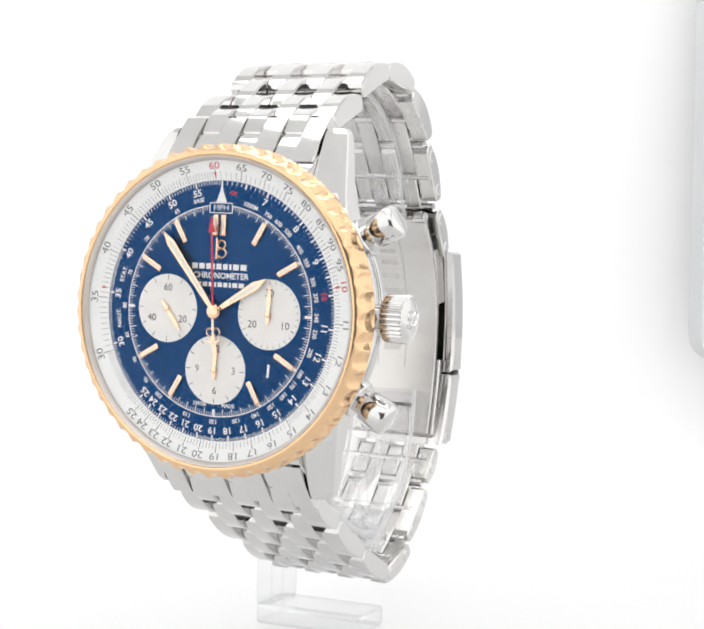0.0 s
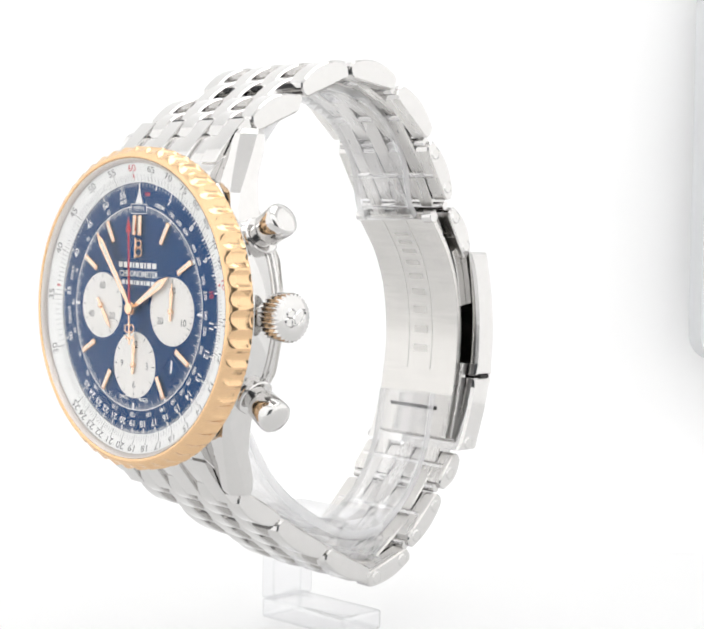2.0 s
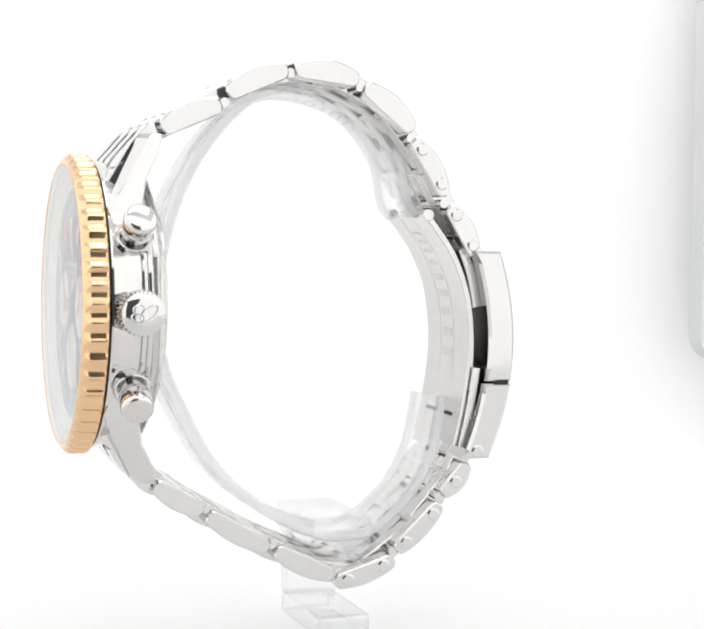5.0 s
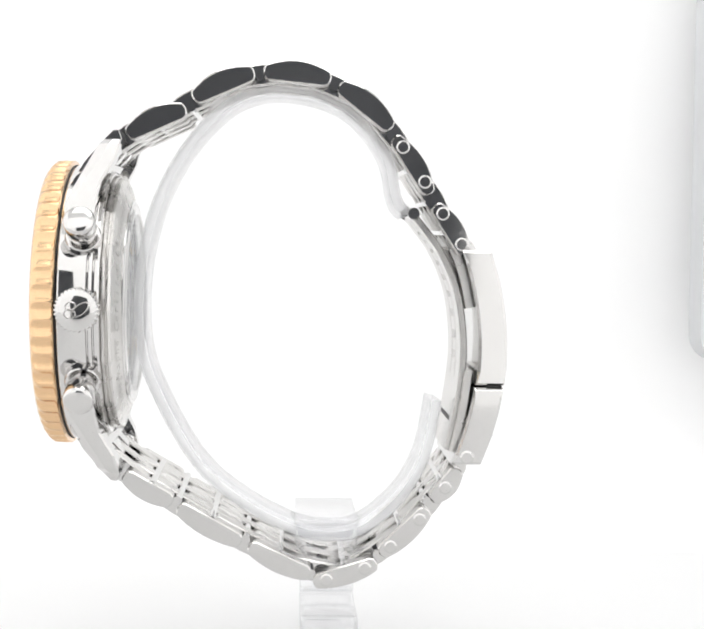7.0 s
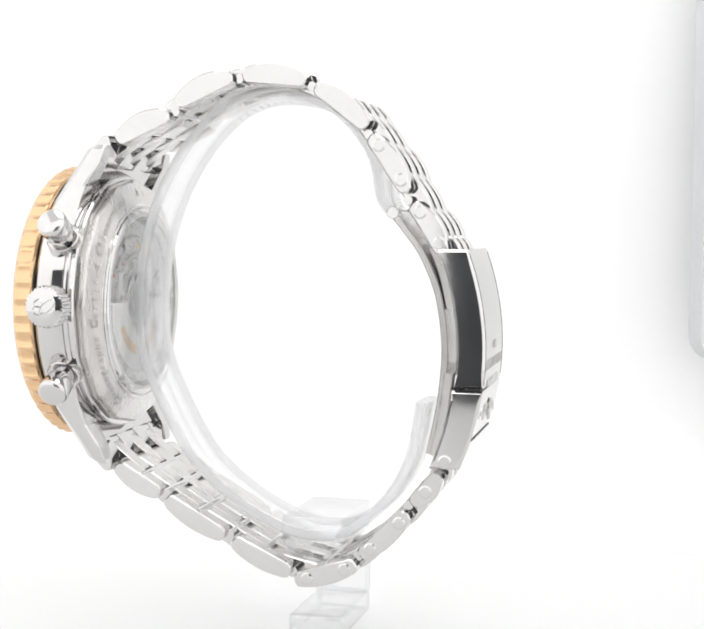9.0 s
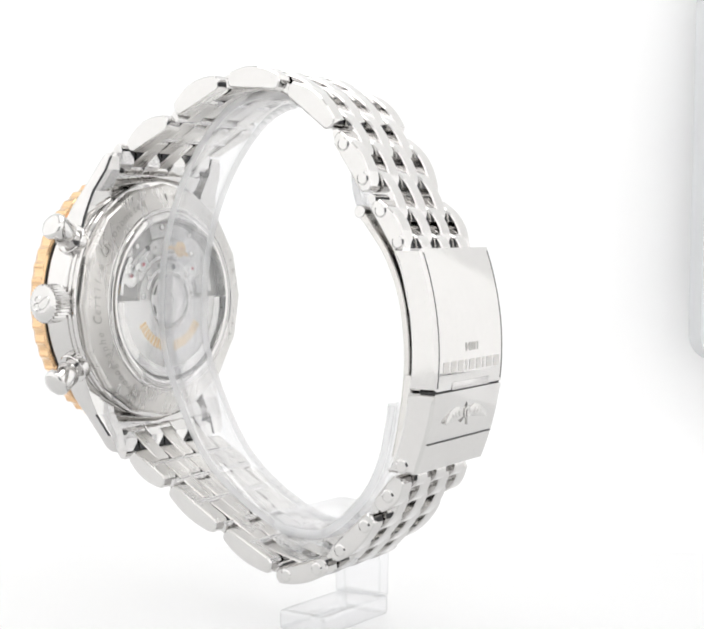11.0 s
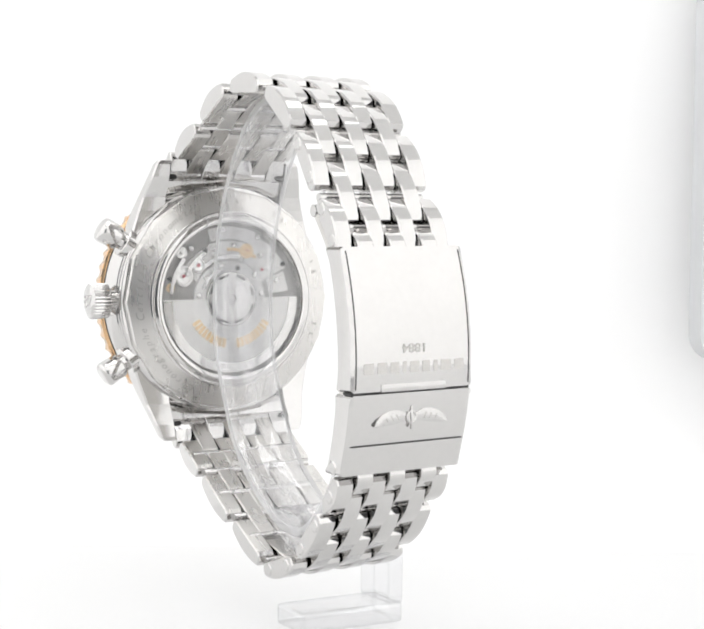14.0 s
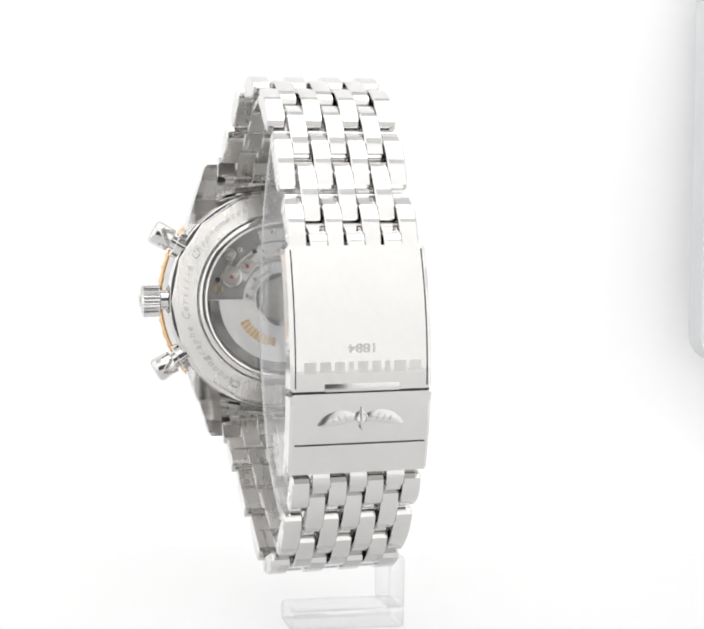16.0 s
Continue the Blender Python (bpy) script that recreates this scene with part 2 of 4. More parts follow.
# ---- the display stand ----
def sawn_sides(ob):
    """The flame-polished cut sides of an acrylic strip catch the light."""
    ob.data.materials.append(ACRYLIC_EDGE)
    ob.data.materials.append(ACRYLIC_RIM)
    for f in ob.data.polygons:
        if abs(f.normal.x) > 0.85:
            f.material_index = 1
        elif abs(f.normal.x) > 0.2:
            f.material_index = 2


def display_stand():
    thing = new("display_stand")
    tagged(thing, "clear acrylic watch stand with an open ring and flat foot", "display stand")
    Z = FLOOR
    ring = [(11.2, 12.6), (9.4, 15.0), (7.4, 22.7), (1, 29.9), (-8.9, 32.7), (-17.4, 30.7), (-24.6, 23.6), (-29.8, 14), (-32.5, 2.6),
            (-32.4, -9.5), (-29.2, -18.6), (-22.9, -29.2), (-15.4, -35.7), (-6.7, -40.2), (-1, -41.2), (4.4, -40.2),
            (10.9, -34.7), (14.8, -27.7), (16.6, -18.4)]
    bm = band(bmesh.new(), smooth_path([(y, z + Z) for y, z in ring], 6), 1.9, -4.0, 8.0, 0.28)
    r = part("ring", bm, ACRYLIC, thing, "clear bent acrylic ring", 50)
    sawn_sides(r)
    bm = prism(bmesh.new(), [(-6.6, Z - 42.6), (-5.0, Z - 44.6), (-1.4, Z - 45.8), (2.2, Z - 45.0), (3.8, Z - 43.0), (3.8, Z - 38.2), (-6.6, Z - 38.2)], -11.9, 8.4, 0.3)
    s = part("support", bm, ACRYLIC, thing, "clear acrylic support block", 50)
    bm = block(bmesh.new(), (-10.4, -0.7, Z - 50.4), (3.0, 9.6, 8.6), 0.3)
    u = part("upright", bm, ACRYLIC_FOOT, thing, "clear acrylic upright", 50)
    bm = block(bmesh.new(), (-2.0, -0.7, 1.85), (20.0, 9.6, 3.6), 0.7)
    f = part("foot", bm, ACRYLIC_FOOT, thing, "clear acrylic foot plate", 50)
    for piece in (s, u, f):
        piece.data.materials.append(ACRYLIC_RIM)
        for face in piece.data.polygons:
            if max(abs(c) for c in face.normal) < 0.95:
                face.material_index = 1
    for piece in (r, s, u, f):
        piece.visible_shadow = False
    return thing


# ---- the wristwatch ----
# drawn round the dial's centre: x to the crown, y to the back, z to twelve
ZC = 2.9
DY = -45.4      # the dial's plane


def bezel(watch):
    teeth = 54

    def wave(a):
        u = (a * teeth / (2 * math.pi)) % 1.0 * 2 - 1
        return -0.45 * max(0, 1 - (abs(u) / 0.88) ** 2.0)
    bm = lathe(bmesh.new(), [(-43.55, 20.5), (-43.55, 22.9), (-43.68, 23.15), (-43.75, 23.4, 0.15), (-43.85, 23.45, 0.6), (-44.0, 23.45, 0.9), (-44.2, 23.45, 1.0), (-46.0, 23.42, 1.0), (-46.3, 23.3, 0.95), (-46.6, 23.05, 0.8), (-46.85, 22.8, 0.5), (-47.0, 22.6, 0.2), (-47.1, 22.45),
                             (-47.3, 22.2), (-47.38, 21.9), (-47.2, 21.6), (-46.4, 21.45)], teeth * 20, True, wave=wave, cut=0.45)
    b = part("bezel", bm, GOLD, watch, "scalloped yellow gold rotating bezel", 75)
    # an added near-black ring paints the dark shade line behind the bezel
    part("bezel_shade_line", lathe(bmesh.new(), [(-43.56, 22.0), (-43.56, 22.75), (-43.38, 22.75), (-43.38, 22.0)], 128, True), DARK, watch, "thin dark ring added as the shade line under the bezel")
    # the sloping slide-rule ring inside it
    ring = part("slide_rule_ring", lathe(bmesh.new(), [(-46.5, 21.6), (-45.55, 18.25), (-45.3, 18.25), (-45.3, 21.6)], 160, True), SILVER, watch, "silvered white slide-rule scale ring")
    turn = -2.8
    bm = bmesh.new()

    def slope(r):
        return -45.55 - (r - 18.25) * 0.2836
    values = [10, 11, 12, 13, 14, 15, 16, 17, 18, 19, 20, 21, 22, 23, 24, 25, 30, 35, 40, 45, 50, 55, 60, 65, 70, 75, 80, 85, 90, 95]
    tilt = Matrix.Rotation(math.atan(0.2836), 4, "X")
    for v in values:
        deg = 360 * math.log10(v / 60) + turn
        m = Matrix.Rotation(radians(deg), 4, "Y") @ Matrix.Translation((0, slope(20.25) - 0.03, 20.25)) @ tilt
        if v in (10, 60):
            red = bmesh.new()
        write(red if v in (10, 60) else bm, str(v), 1.4, m @ FRONT @ Matrix.Diagonal((1.3, 1, 1, 1)), 0.0)
        if v in (10, 60):
            part("red_numeral", red, RED, ring, "red printed numeral", smooth=False)
    v = 10.0
    while v < 99.95:
        step = 0.1 if v < 15 else 0.2 if v < 30 else 0.5 if v < 60 else 1.0
        deg = 360 * math.log10(v / 60) + turn
        whole = abs(v - round(v)) < 1e-4 and (v < 25.5 or round(v) % 5 == 0)
        half = abs(v * 2 - round(v * 2)) < 1e-4
        long = 1.45 if whole else 1.05 if half else 0.85
        tick(bm, deg, 18.4, 18.4 + long, 0.10 if whole else 0.055, slope(18.4), 0.02, y1=slope(18.4 + long))
        v = round(v + step, 4)
    for deg in (turn, 360 * math.log10(100 / 60) + turn, 360 * math.log10(36 / 60) + turn):
        a = radians(deg)
        d, n = Vector((math.sin(a), math.cos(a))), Vector((math.cos(a), -math.sin(a)))
        tri = [d * 18.6, d * 19.35 + n * 0.22, d * 19.35 - n * 0.22]
        arrow = bmesh.new()
        arrow.faces.new([arrow.verts.new((p.x, slope(p.length) - 0.03, p.y)) for p in tri])
        part("red_arrow", arrow, RED, ring, "small red printed arrow", smooth=False)
    part("crystal_edge", lathe(bmesh.new(), [(-47.25, 21.75), (-47.2, 21.6), (-46.7, 21.1), (-46.45, 21.0), (-46.45, 21.7)], 128, True), PALE, ring, "pale bevelled edge under the crystal")
    part("scale", bm, GREY_INK, ring, "thin dark grey slide-rule numerals and strokes", smooth=False)


def bar(bm, x0, x1, z0, z1, y):
    bm.faces.new([bm.verts.new(p) for p in ((x0, y, z0), (x1, y, z0), (x1, y, z1), (x0, y, z1))])


def word_bars(bm, x0, x1, z0, z1, y, n):
    """A word that is not spelled out: a bar for each letter, wide and narrow in turn."""
    widths = [(1.0, 0.95, 0.85, 0.4, 0.9, 0.8, 0.4, 1.0, 1.05)[i % 9] for i in range(n)]
    unit = (x1 - x0) / (sum(widths) + 0.28 * (n - 1))
    x = x0
    for w in widths:
        bar(bm, x, x + w * unit, z0, z1, y)
        x += (w + 0.28) * unit


def dial(watch):
    d = part("dial", lathe(bmesh.new(), [(DY, 18.3), (DY + 0.5, 18.3)], 160), BLUE, watch, "sunray blue dial plate")
    y = DY - 0.02
    white, red = bmesh.new(), bmesh.new()
    # inner slide-rule scale
    for v in (7, 8, 9, 11, 12, 13, 14, 15, 16, 17, 18, 19, 20, 21, 22, 23, 24, 25, 30, 35, 40, 45, 50, 55):
        write_round(white, str(v), 1.32, 16.75, 360 * math.log10((v * 10 if v < 10 else v) / 60), y, squeeze=1.1)
    write_round(red, "10", 1.2, 16.75, 360 * math.log10(100 / 60), y)
    write_round(red, "KM", 0.75, 16.6, 6.5, y)
    write_round(white, "STAT.", 0.95, 16.5, -74, y)
    write_round(white, "NAUT.", 0.95, 16.5, -96.5, y)
    write_round(white, "BASE", 0.8, 15.75, -13.5, y)
    v = 10.0
    while v < 99.95:
        step = 0.1 if v < 20 else 0.2 if v < 40 else 0.5 if v < 60 else 1.0
        whole = abs(v - round(v)) < 1e-4 and (v < 25.5 or round(v) % 5 == 0)
        half = abs(v * 2 - round(v * 2)) < 1e-4
        tick(white, 360 * math.log10(v / 60), 18.2 - (0.75 if whole else 0.55 if half else 0.4), 18.2, 0.26 if whole else 0.11, y, 0)
        v = round(v + step, 4)
    # tachymeter numerals and the seconds track
    for v in (1000, 750, 600, 500, 400, 350, 300, 270, 240, 220, 200, 180, 170, 160, 150, 140, 130, 120, 110, 100, 95, 90, 85, 80, 75, 70, 65):
        write_round(white, "1000M" if v == 1000 else str(v), 0.86, 15.5, 21600 / v - (4 if v == 1000 else 0), y)
    seg = 200
    for i in range(seg):
        a, b = 2 * math.pi * i / seg, 2 * math.pi * (i + 1) / seg
        white.faces.new([white.verts.new((r * math.sin(q), y, r * math.cos(q))) for r, q in ((14.72, a), (14.86, a), (14.86, b), (14.72, b))])
    for i in range(240):
        major, whole = i % 20 == 0, i % 4 == 0
        tick(white, i * 1.5, 14.72 - (0.95 if whole else 0.55), 14.72, 0.4 if major else 0.12 if whole else 0.085, y, 0)
    # pointer over MPH
    for pts in ([(0, 18.1), (0.28, 16.7), (0.88, 15.2), (-0.88, 15.2), (-0.28, 16.7)],):
        white.faces.new([white.verts.new((p[0], y - 0.01, p[1])) for p in pts])
    for x0, x1, z0, z1 in ((-1.85, 1.85, 15.05, 15.17), (-1.85, 1.85, 13.68, 13.8), (-1.85, -1.73, 13.68, 15.17), (1.73, 1.85, 13.68, 15.17)):
        bar(white, x0, x1, z0, z1, y - 0.03)
    write(white, "MPH", 1.1, Matrix.Translation((0, y - 0.035, 14.42)) @ FRONT @ Matrix.Diagonal((1.15, 1, 1, 1)), 0.0)
    # words under twelve: the maker's and the model's name as bars
    word_bars(white, -4.4, 4.4, 5.85, 6.65, y, 9)
    write(white, "CHRONOMETER", 1.18, Matrix.Translation((0.3, y, 4.95)) @ FRONT @ Matrix.Diagonal((1.02, 1, 1, 1)))
    word_bars(white, -3.6, 4.1, 3.4, 4.05, y, 9)
    write(white, "SWISS", 0.78, Matrix.Translation((-2.3, y, -13.15)) @ FRONT)
    write(white, "MADE", 0.78, Matrix.Translation((2.3, y, -13.15)) @ FRONT)
    part("white_print", white, WHITE, d, "white printed scales, numerals and words", smooth=False)
    part("red_print", red, RED, d, "red printed numeral and letters", smooth=False)
    part("box_field", flat(bmesh.new(), [(-1.8, 13.7), (1.8, 13.7), (1.8, 15.15), (-1.8, 15.15)], DY, 0.035), BLUE, d)
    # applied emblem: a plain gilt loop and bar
    bm = bmesh.new()
    for cz, r in ((9.35, 0.62), (8.15, 0.75)):
        loops = []
        for k in range(28):
            a = 2 * math.pi * k / 28
            c = Vector((0.35 + r * math.cos(a), DY - 0.2, cz + r * 0.85 * math.sin(a)))
            o = Vector((math.cos(a), 0, math.sin(a)))
            loops.append([c + o * 0.12, c + Vector((0, -0.12, 0)), c - o * 0.12, c + Vector((0, 0.2, 0))])
        rings(bm, loops, True)
    block(bm, (-0.35, DY - 0.15, 8.75), (0.28, 0.3, 3.0), 0.05)
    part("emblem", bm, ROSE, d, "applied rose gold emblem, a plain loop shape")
    # applied hour markers
    for h in range(12):
        if h in (3, 6, 9):
            continue
        for off in ((-0.62, 0.62) if h == 0 else (0,)):
            m = Matrix.Rotation(radians(30 * h), 4, "Y")
            r0, r1 = (10.55, 13.5) if h == 0 else (10.9, 14.35)
            bm = block(bmesh.new(), (off, DY - 0.2, (r0 + r1) / 2), (0.85, 0.4, r1 - r0), 0.14, m)
            k = part("hour_marker", bm, ROSE, d, "faceted rose gold baton")
            bm = block(bmesh.new(), (off, DY - 0.41, (r0 + r1) / 2 + 0.05), (0.36, 0.04, r1 - r0 - 0.7), 0, m)
            part("lume_strip", bm, LUME, k)
    # sub-dials with their own pointers
    for cx, cz, words, n, hand in ((-8.2, 0, (("60", 0), ("20", 120), ("40", 240)), 12, 143), (8.2, 0, (("30", 0), ("10", 120), ("20", 240)), 30, 2), (0, -8.25, (("12", 0), ("3", 90), ("6", 180), ("9", 270)), 12, 1)):
        s = part("subdial", lathe(bmesh.new(), [(DY - 0.03, 4.72), (DY - 0.045, 4.86), (DY + 0.05, 4.86)], 72, centre=(cx, cz)), SUBSILVER, d, "round silvered counter")
        bm = bmesh.new()
        for i in range(n):
            big = i % (n // 3 if n != 12 else 3) == 0 if n == 30 else True
            tick(bm, 360 * i / n, 4.05 if big else 4.3, 4.68, 0.1 if big else 0.07, DY - 0.06, 0, (cx, cz))
        for text, deg in words:
            a = radians(deg)
            r = 2.95
            write(bm, text, 1.45, Matrix.Translation((cx + r * math.sin(a), DY - 0.06, cz + r * math.cos(a))) @ FRONT, 0.0)
        part("counter_print", bm, INK, s, smooth=False)
        bm = bmesh.new()
        m = Matrix.Translation((cx, 0, cz)) @ Matrix.Rotation(radians(hand), 4, "Y")
        flat(bm, [(-0.24, -1.3), (0.24, -1.3), (0.2, 0), (0.34, 2.6), (0, 4.1), (-0.34, 2.6), (-0.2, 0)], DY - 0.25, 0.12)
        lathe(bm, [(DY - 0.1, 0.42), (DY - 0.5, 0.42), (DY - 0.56, 0.3)], 24)
        bm.transform(m)
        part("counter_hand", bm, ROSE, s, "small rose gold hand")
    # date window
    m = Matrix.Translation((8.35, 0, -7.95)) @ Matrix.Rotation(radians(-47), 4, "Y")
    bm = bmesh.new()
    for x0, x1, z0, z1 in ((-1.5, 1.5, 1.15, 1.4), (-1.5, 1.5, -1.4, -1.15), (-1.5, -1.25, -1.15, 1.15), (1.25, 1.5, -1.15, 1.15)):
        block(bm, ((x0 + x1) / 2, DY - 0.05, (z0 + z1) / 2), (x1 - x0, 0.1, z1 - z0), 0.03)
    bm.transform(m)
    w = part("date_window", bm, BLUE, d, "blue bevelled date window")
    bm = block(bmesh.new(), (0, DY - 0.008, 0), (2.5, 0.016, 2.3))
    bm.transform(m)
    part("date_disc", bm, BLUE, w)
    bm = bmesh.new()
    write(bm, "1", 2.5, m @ Matrix.Translation((0.1, DY - 0.03, 0)) @ Matrix.Rotation(radians(47 + 4), 4, "Y") @ FRONT)
    part("date_numeral", bm, WHITE, w, smooth=False)


def pointers_set(watch):
    def hand(name, length, w, deg, y, material, lume, label):
        m = Matrix.Rotation(radians(deg), 4, "Y")
        bm = bmesh.new()
        flat(bm, [(-0.3, 0.7), (0.3, 0.7), (w * 0.62, 2.3), (w, length - 2.0), (0, length), (-w, length - 2.0), (-w * 0.62, 2.3)], y, 0.16)
        lathe(bm, [(y + 0.02, 1.0), (y - 0.22, 1.0), (y - 0.24, 0.9)], 40)
        bm.transform(m)
        h = part(name, bm, material, watch, label)
        if lume:
            bm = flat(bmesh.new(), [(-w * 0.3, 2.8), (w * 0.3, 2.8), (w * 0.5, length - 2.3), (0, length - 1.4), (-w * 0.5, length - 2.3)], y - 0.16, 0.02)
            bm.transform(m)
            part("lume_strip", bm, LUME, h)
    hand("hour_pointer", 9.4, 0.62, 58.3, DY - 0.65, ROSE, True, "rose gold hour pointer with pale lume")
    hand("minute_pointer", 13.9, 0.62, -38.6, DY - 0.95, ROSE, True, "long rose gold minute pointer with pale lume")
    m = Matrix.Rotation(radians(-3.2), 4, "Y")
    bm = bmesh.new()
    flat(bm, [(-0.13, -1), (0.13, -1), (0.13, 11.2), (-0.13, 11.2)], DY - 1.25, 0.1)
    flat(bm, [(-0.55, 11.0), (0.55, 11.0), (0, 13.2)], DY - 1.25, 0.1)
    bm.transform(m)
    s = part("seconds_pointer", bm, RED, watch, "thin red chronograph pointer")
    bm = bmesh.new()
    lathe(bm, [(DY - 1.15, 0.85), (DY - 1.5, 0.85), (DY - 1.55, 0.7)], 40)
    flat(bm, [(-0.16, -5.2), (0.16, -5.2), (0.16, -0.6), (-0.16, -0.6)], DY - 1.22, 0.12)
    for cx in (-0.5, 0.5):
        loops = []
        for k in range(24):
            a = 2 * math.pi * k / 24
            o = Vector((math.cos(a), 0, math.sin(a)))
            c = Vector((cx, DY - 1.27, -2.9)) + o * 0.55
            loops.append([c + o * 0.11, c + Vector((0, -0.1, 0)), c - o * 0.11, c + Vector((0, 0.1, 0))])
        rings(bm, loops, True)
    flat(bm, [(-1.1, -3.7), (-0.9, -3.95), (0, -4.25), (0.9, -3.95), (1.1, -3.7), (0.9, -4.2), (0, -4.6), (-0.9, -4.2)], DY - 1.22, 0.12)
    bm.transform(m)
    part("counterweight", bm, ROSE, s, "rose gold counterweight with a looped shape")


def lug(c, sx, sz):
    """One lug, skinned from sections that run from the case to its tip."""
    loops = []
    for z, yf, yb, cham in ((11.0, -43.3, -38.4, 0.3), (15.0, -43.2, -38.2, 0.6), (17.0, -42.6, -37.9, 0.9), (19.6, -41.3, -37.3, 1.2), (23.3, -39.4, -35.3, 1.5), (25.6, -38.2, -34.7, 1.6), (26.3, -37.4, -34.6, 1.4)):
        xo = 14.7 + (26.3 - z) * 0.29
        if z > 26:
            xo -= 0.35
        loops.append([(sx * 12.15, yf, sz * z), (sx * (xo - cham), yf, sz * z), (sx * (xo - 0.12), yf + cham * 0.92, sz * z), (sx * xo, yf + cham * 1.05 + 0.1, sz * z),
                      (sx * xo, yb - 0.35, sz * z), (sx * (xo - 0.3), yb, sz * z), (sx * 12.15, yb, sz * z)])
    part("lug", rings(bmesh.new(), loops), STEEL, c, "faceted polished steel lug", smooth=False)


def case(watch):
    c = part("case", lathe(bmesh.new(), [(-43.4, 20.2), (-43.4, 22.3), (-43.2, 22.62), (-42.9, 22.7), (-39.2, 22.0), (-39.0, 21.9), (-38.9, 21.6), (-38.75, 21.6), (-38.6, 21.85), (-38.35, 21.9), (-38.1, 21.75),
                                         (-38.0, 21.5), (-37.85, 21.5), (-37.7, 21.75), (-37.3, 21.8), (-37.0, 21.6), (-36.9, 21.3), (-36.9, 14.0), (-43.0, 14.0)], 160, True), STEEL, watch, "polished steel round case", 25)
    for sx in (-1, 1):
        for sz in (-1, 1):
            lug(c, sx, sz)
            bm = lathe(bmesh.new(), [(0, 0.55), (0.3, 0.55)], 20)
            bm.transform(Matrix.Translation((sx * 11.3, -36.1, sz * 23.2)) @ Matrix.Rotation(radians(42 * sz), 4, "X") @ Matrix.Diagonal((1.7, 1, 1, 1)))
            part("lug_hole", bm, DARK, c)
    # crown and pushers
    base = Matrix.Translation((0, -39.6, 0.3)) @ Matrix.Rotation(radians(-90), 4, "Z")

    def knurl(a):
        return -0.3 * (0.5 + 0.5 * math.cos(a * 30))
    bm = bmesh.new()
    lathe(bm, [(21.0, 1.9), (23.2, 1.9), (23.3, 2.8, 1), (23.5, 3.3, 1), (26.4, 3.4, 1), (26.65, 3.3, 0.9), (26.7, 2.95), (26.95, 2.7), (27.1, 1.5), (27.15, 0.3)], 240, wave=knurl)
    bm.transform(base)
    k = part("crown", bm, STEEL, c, "knurled polished steel crown", 40)
    bm = bmesh.new()
    for cx, cz, rx, rz, tilt in ((-0.7, 0.1, 1.5, 0.7, 40), (0.75, 0.6, 0.75, 0.6, 20), (0.85, -0.55, 0.85, 0.65, -10)):
        loops = []
        for q in range(30):
            a = 2 * math.pi * q / 30
            o = Vector((math.cos(a), 0, math.sin(a)))
            p = Vector((rx * math.cos(a), 0, rz * math.sin(a)))
            p.rotate(Euler((0, radians(tilt), 0)))
            p += Vector((cx, 27.05, cz))
            loops.append([p + o * 0.16, p + Vector((0, 0.22, 0)), p - o * 0.16, p - Vector((0, 0.15, 0))])
        rings(bm, loops, True)
    bm.transform(base)
    part("crown_emblem", bm, STEEL, k, "raised looped emblem")
    for deg in (60.5, 119.5):
        bm = lathe(bmesh.new(), [(20.8, 2.75), (22.9, 2.75), (23.05, 2.6), (23.05, 1.75), (24.0, 1.7), (24.0, 2.1), (24.3, 2.3), (27.3, 2.42), (27.75, 2.3), (28.05, 2.0), (28.2, 1.3), (28.25, 0.2)], 64)
        bm.transform(Matrix.Translation((0, -39.6, 0)) @ Matrix.Rotation(radians(deg), 4, "Y") @ Matrix.Rotation(radians(90), 4, "X"))
        part("pusher", bm, STEEL, c, "round polished steel chronograph pusher", 35)


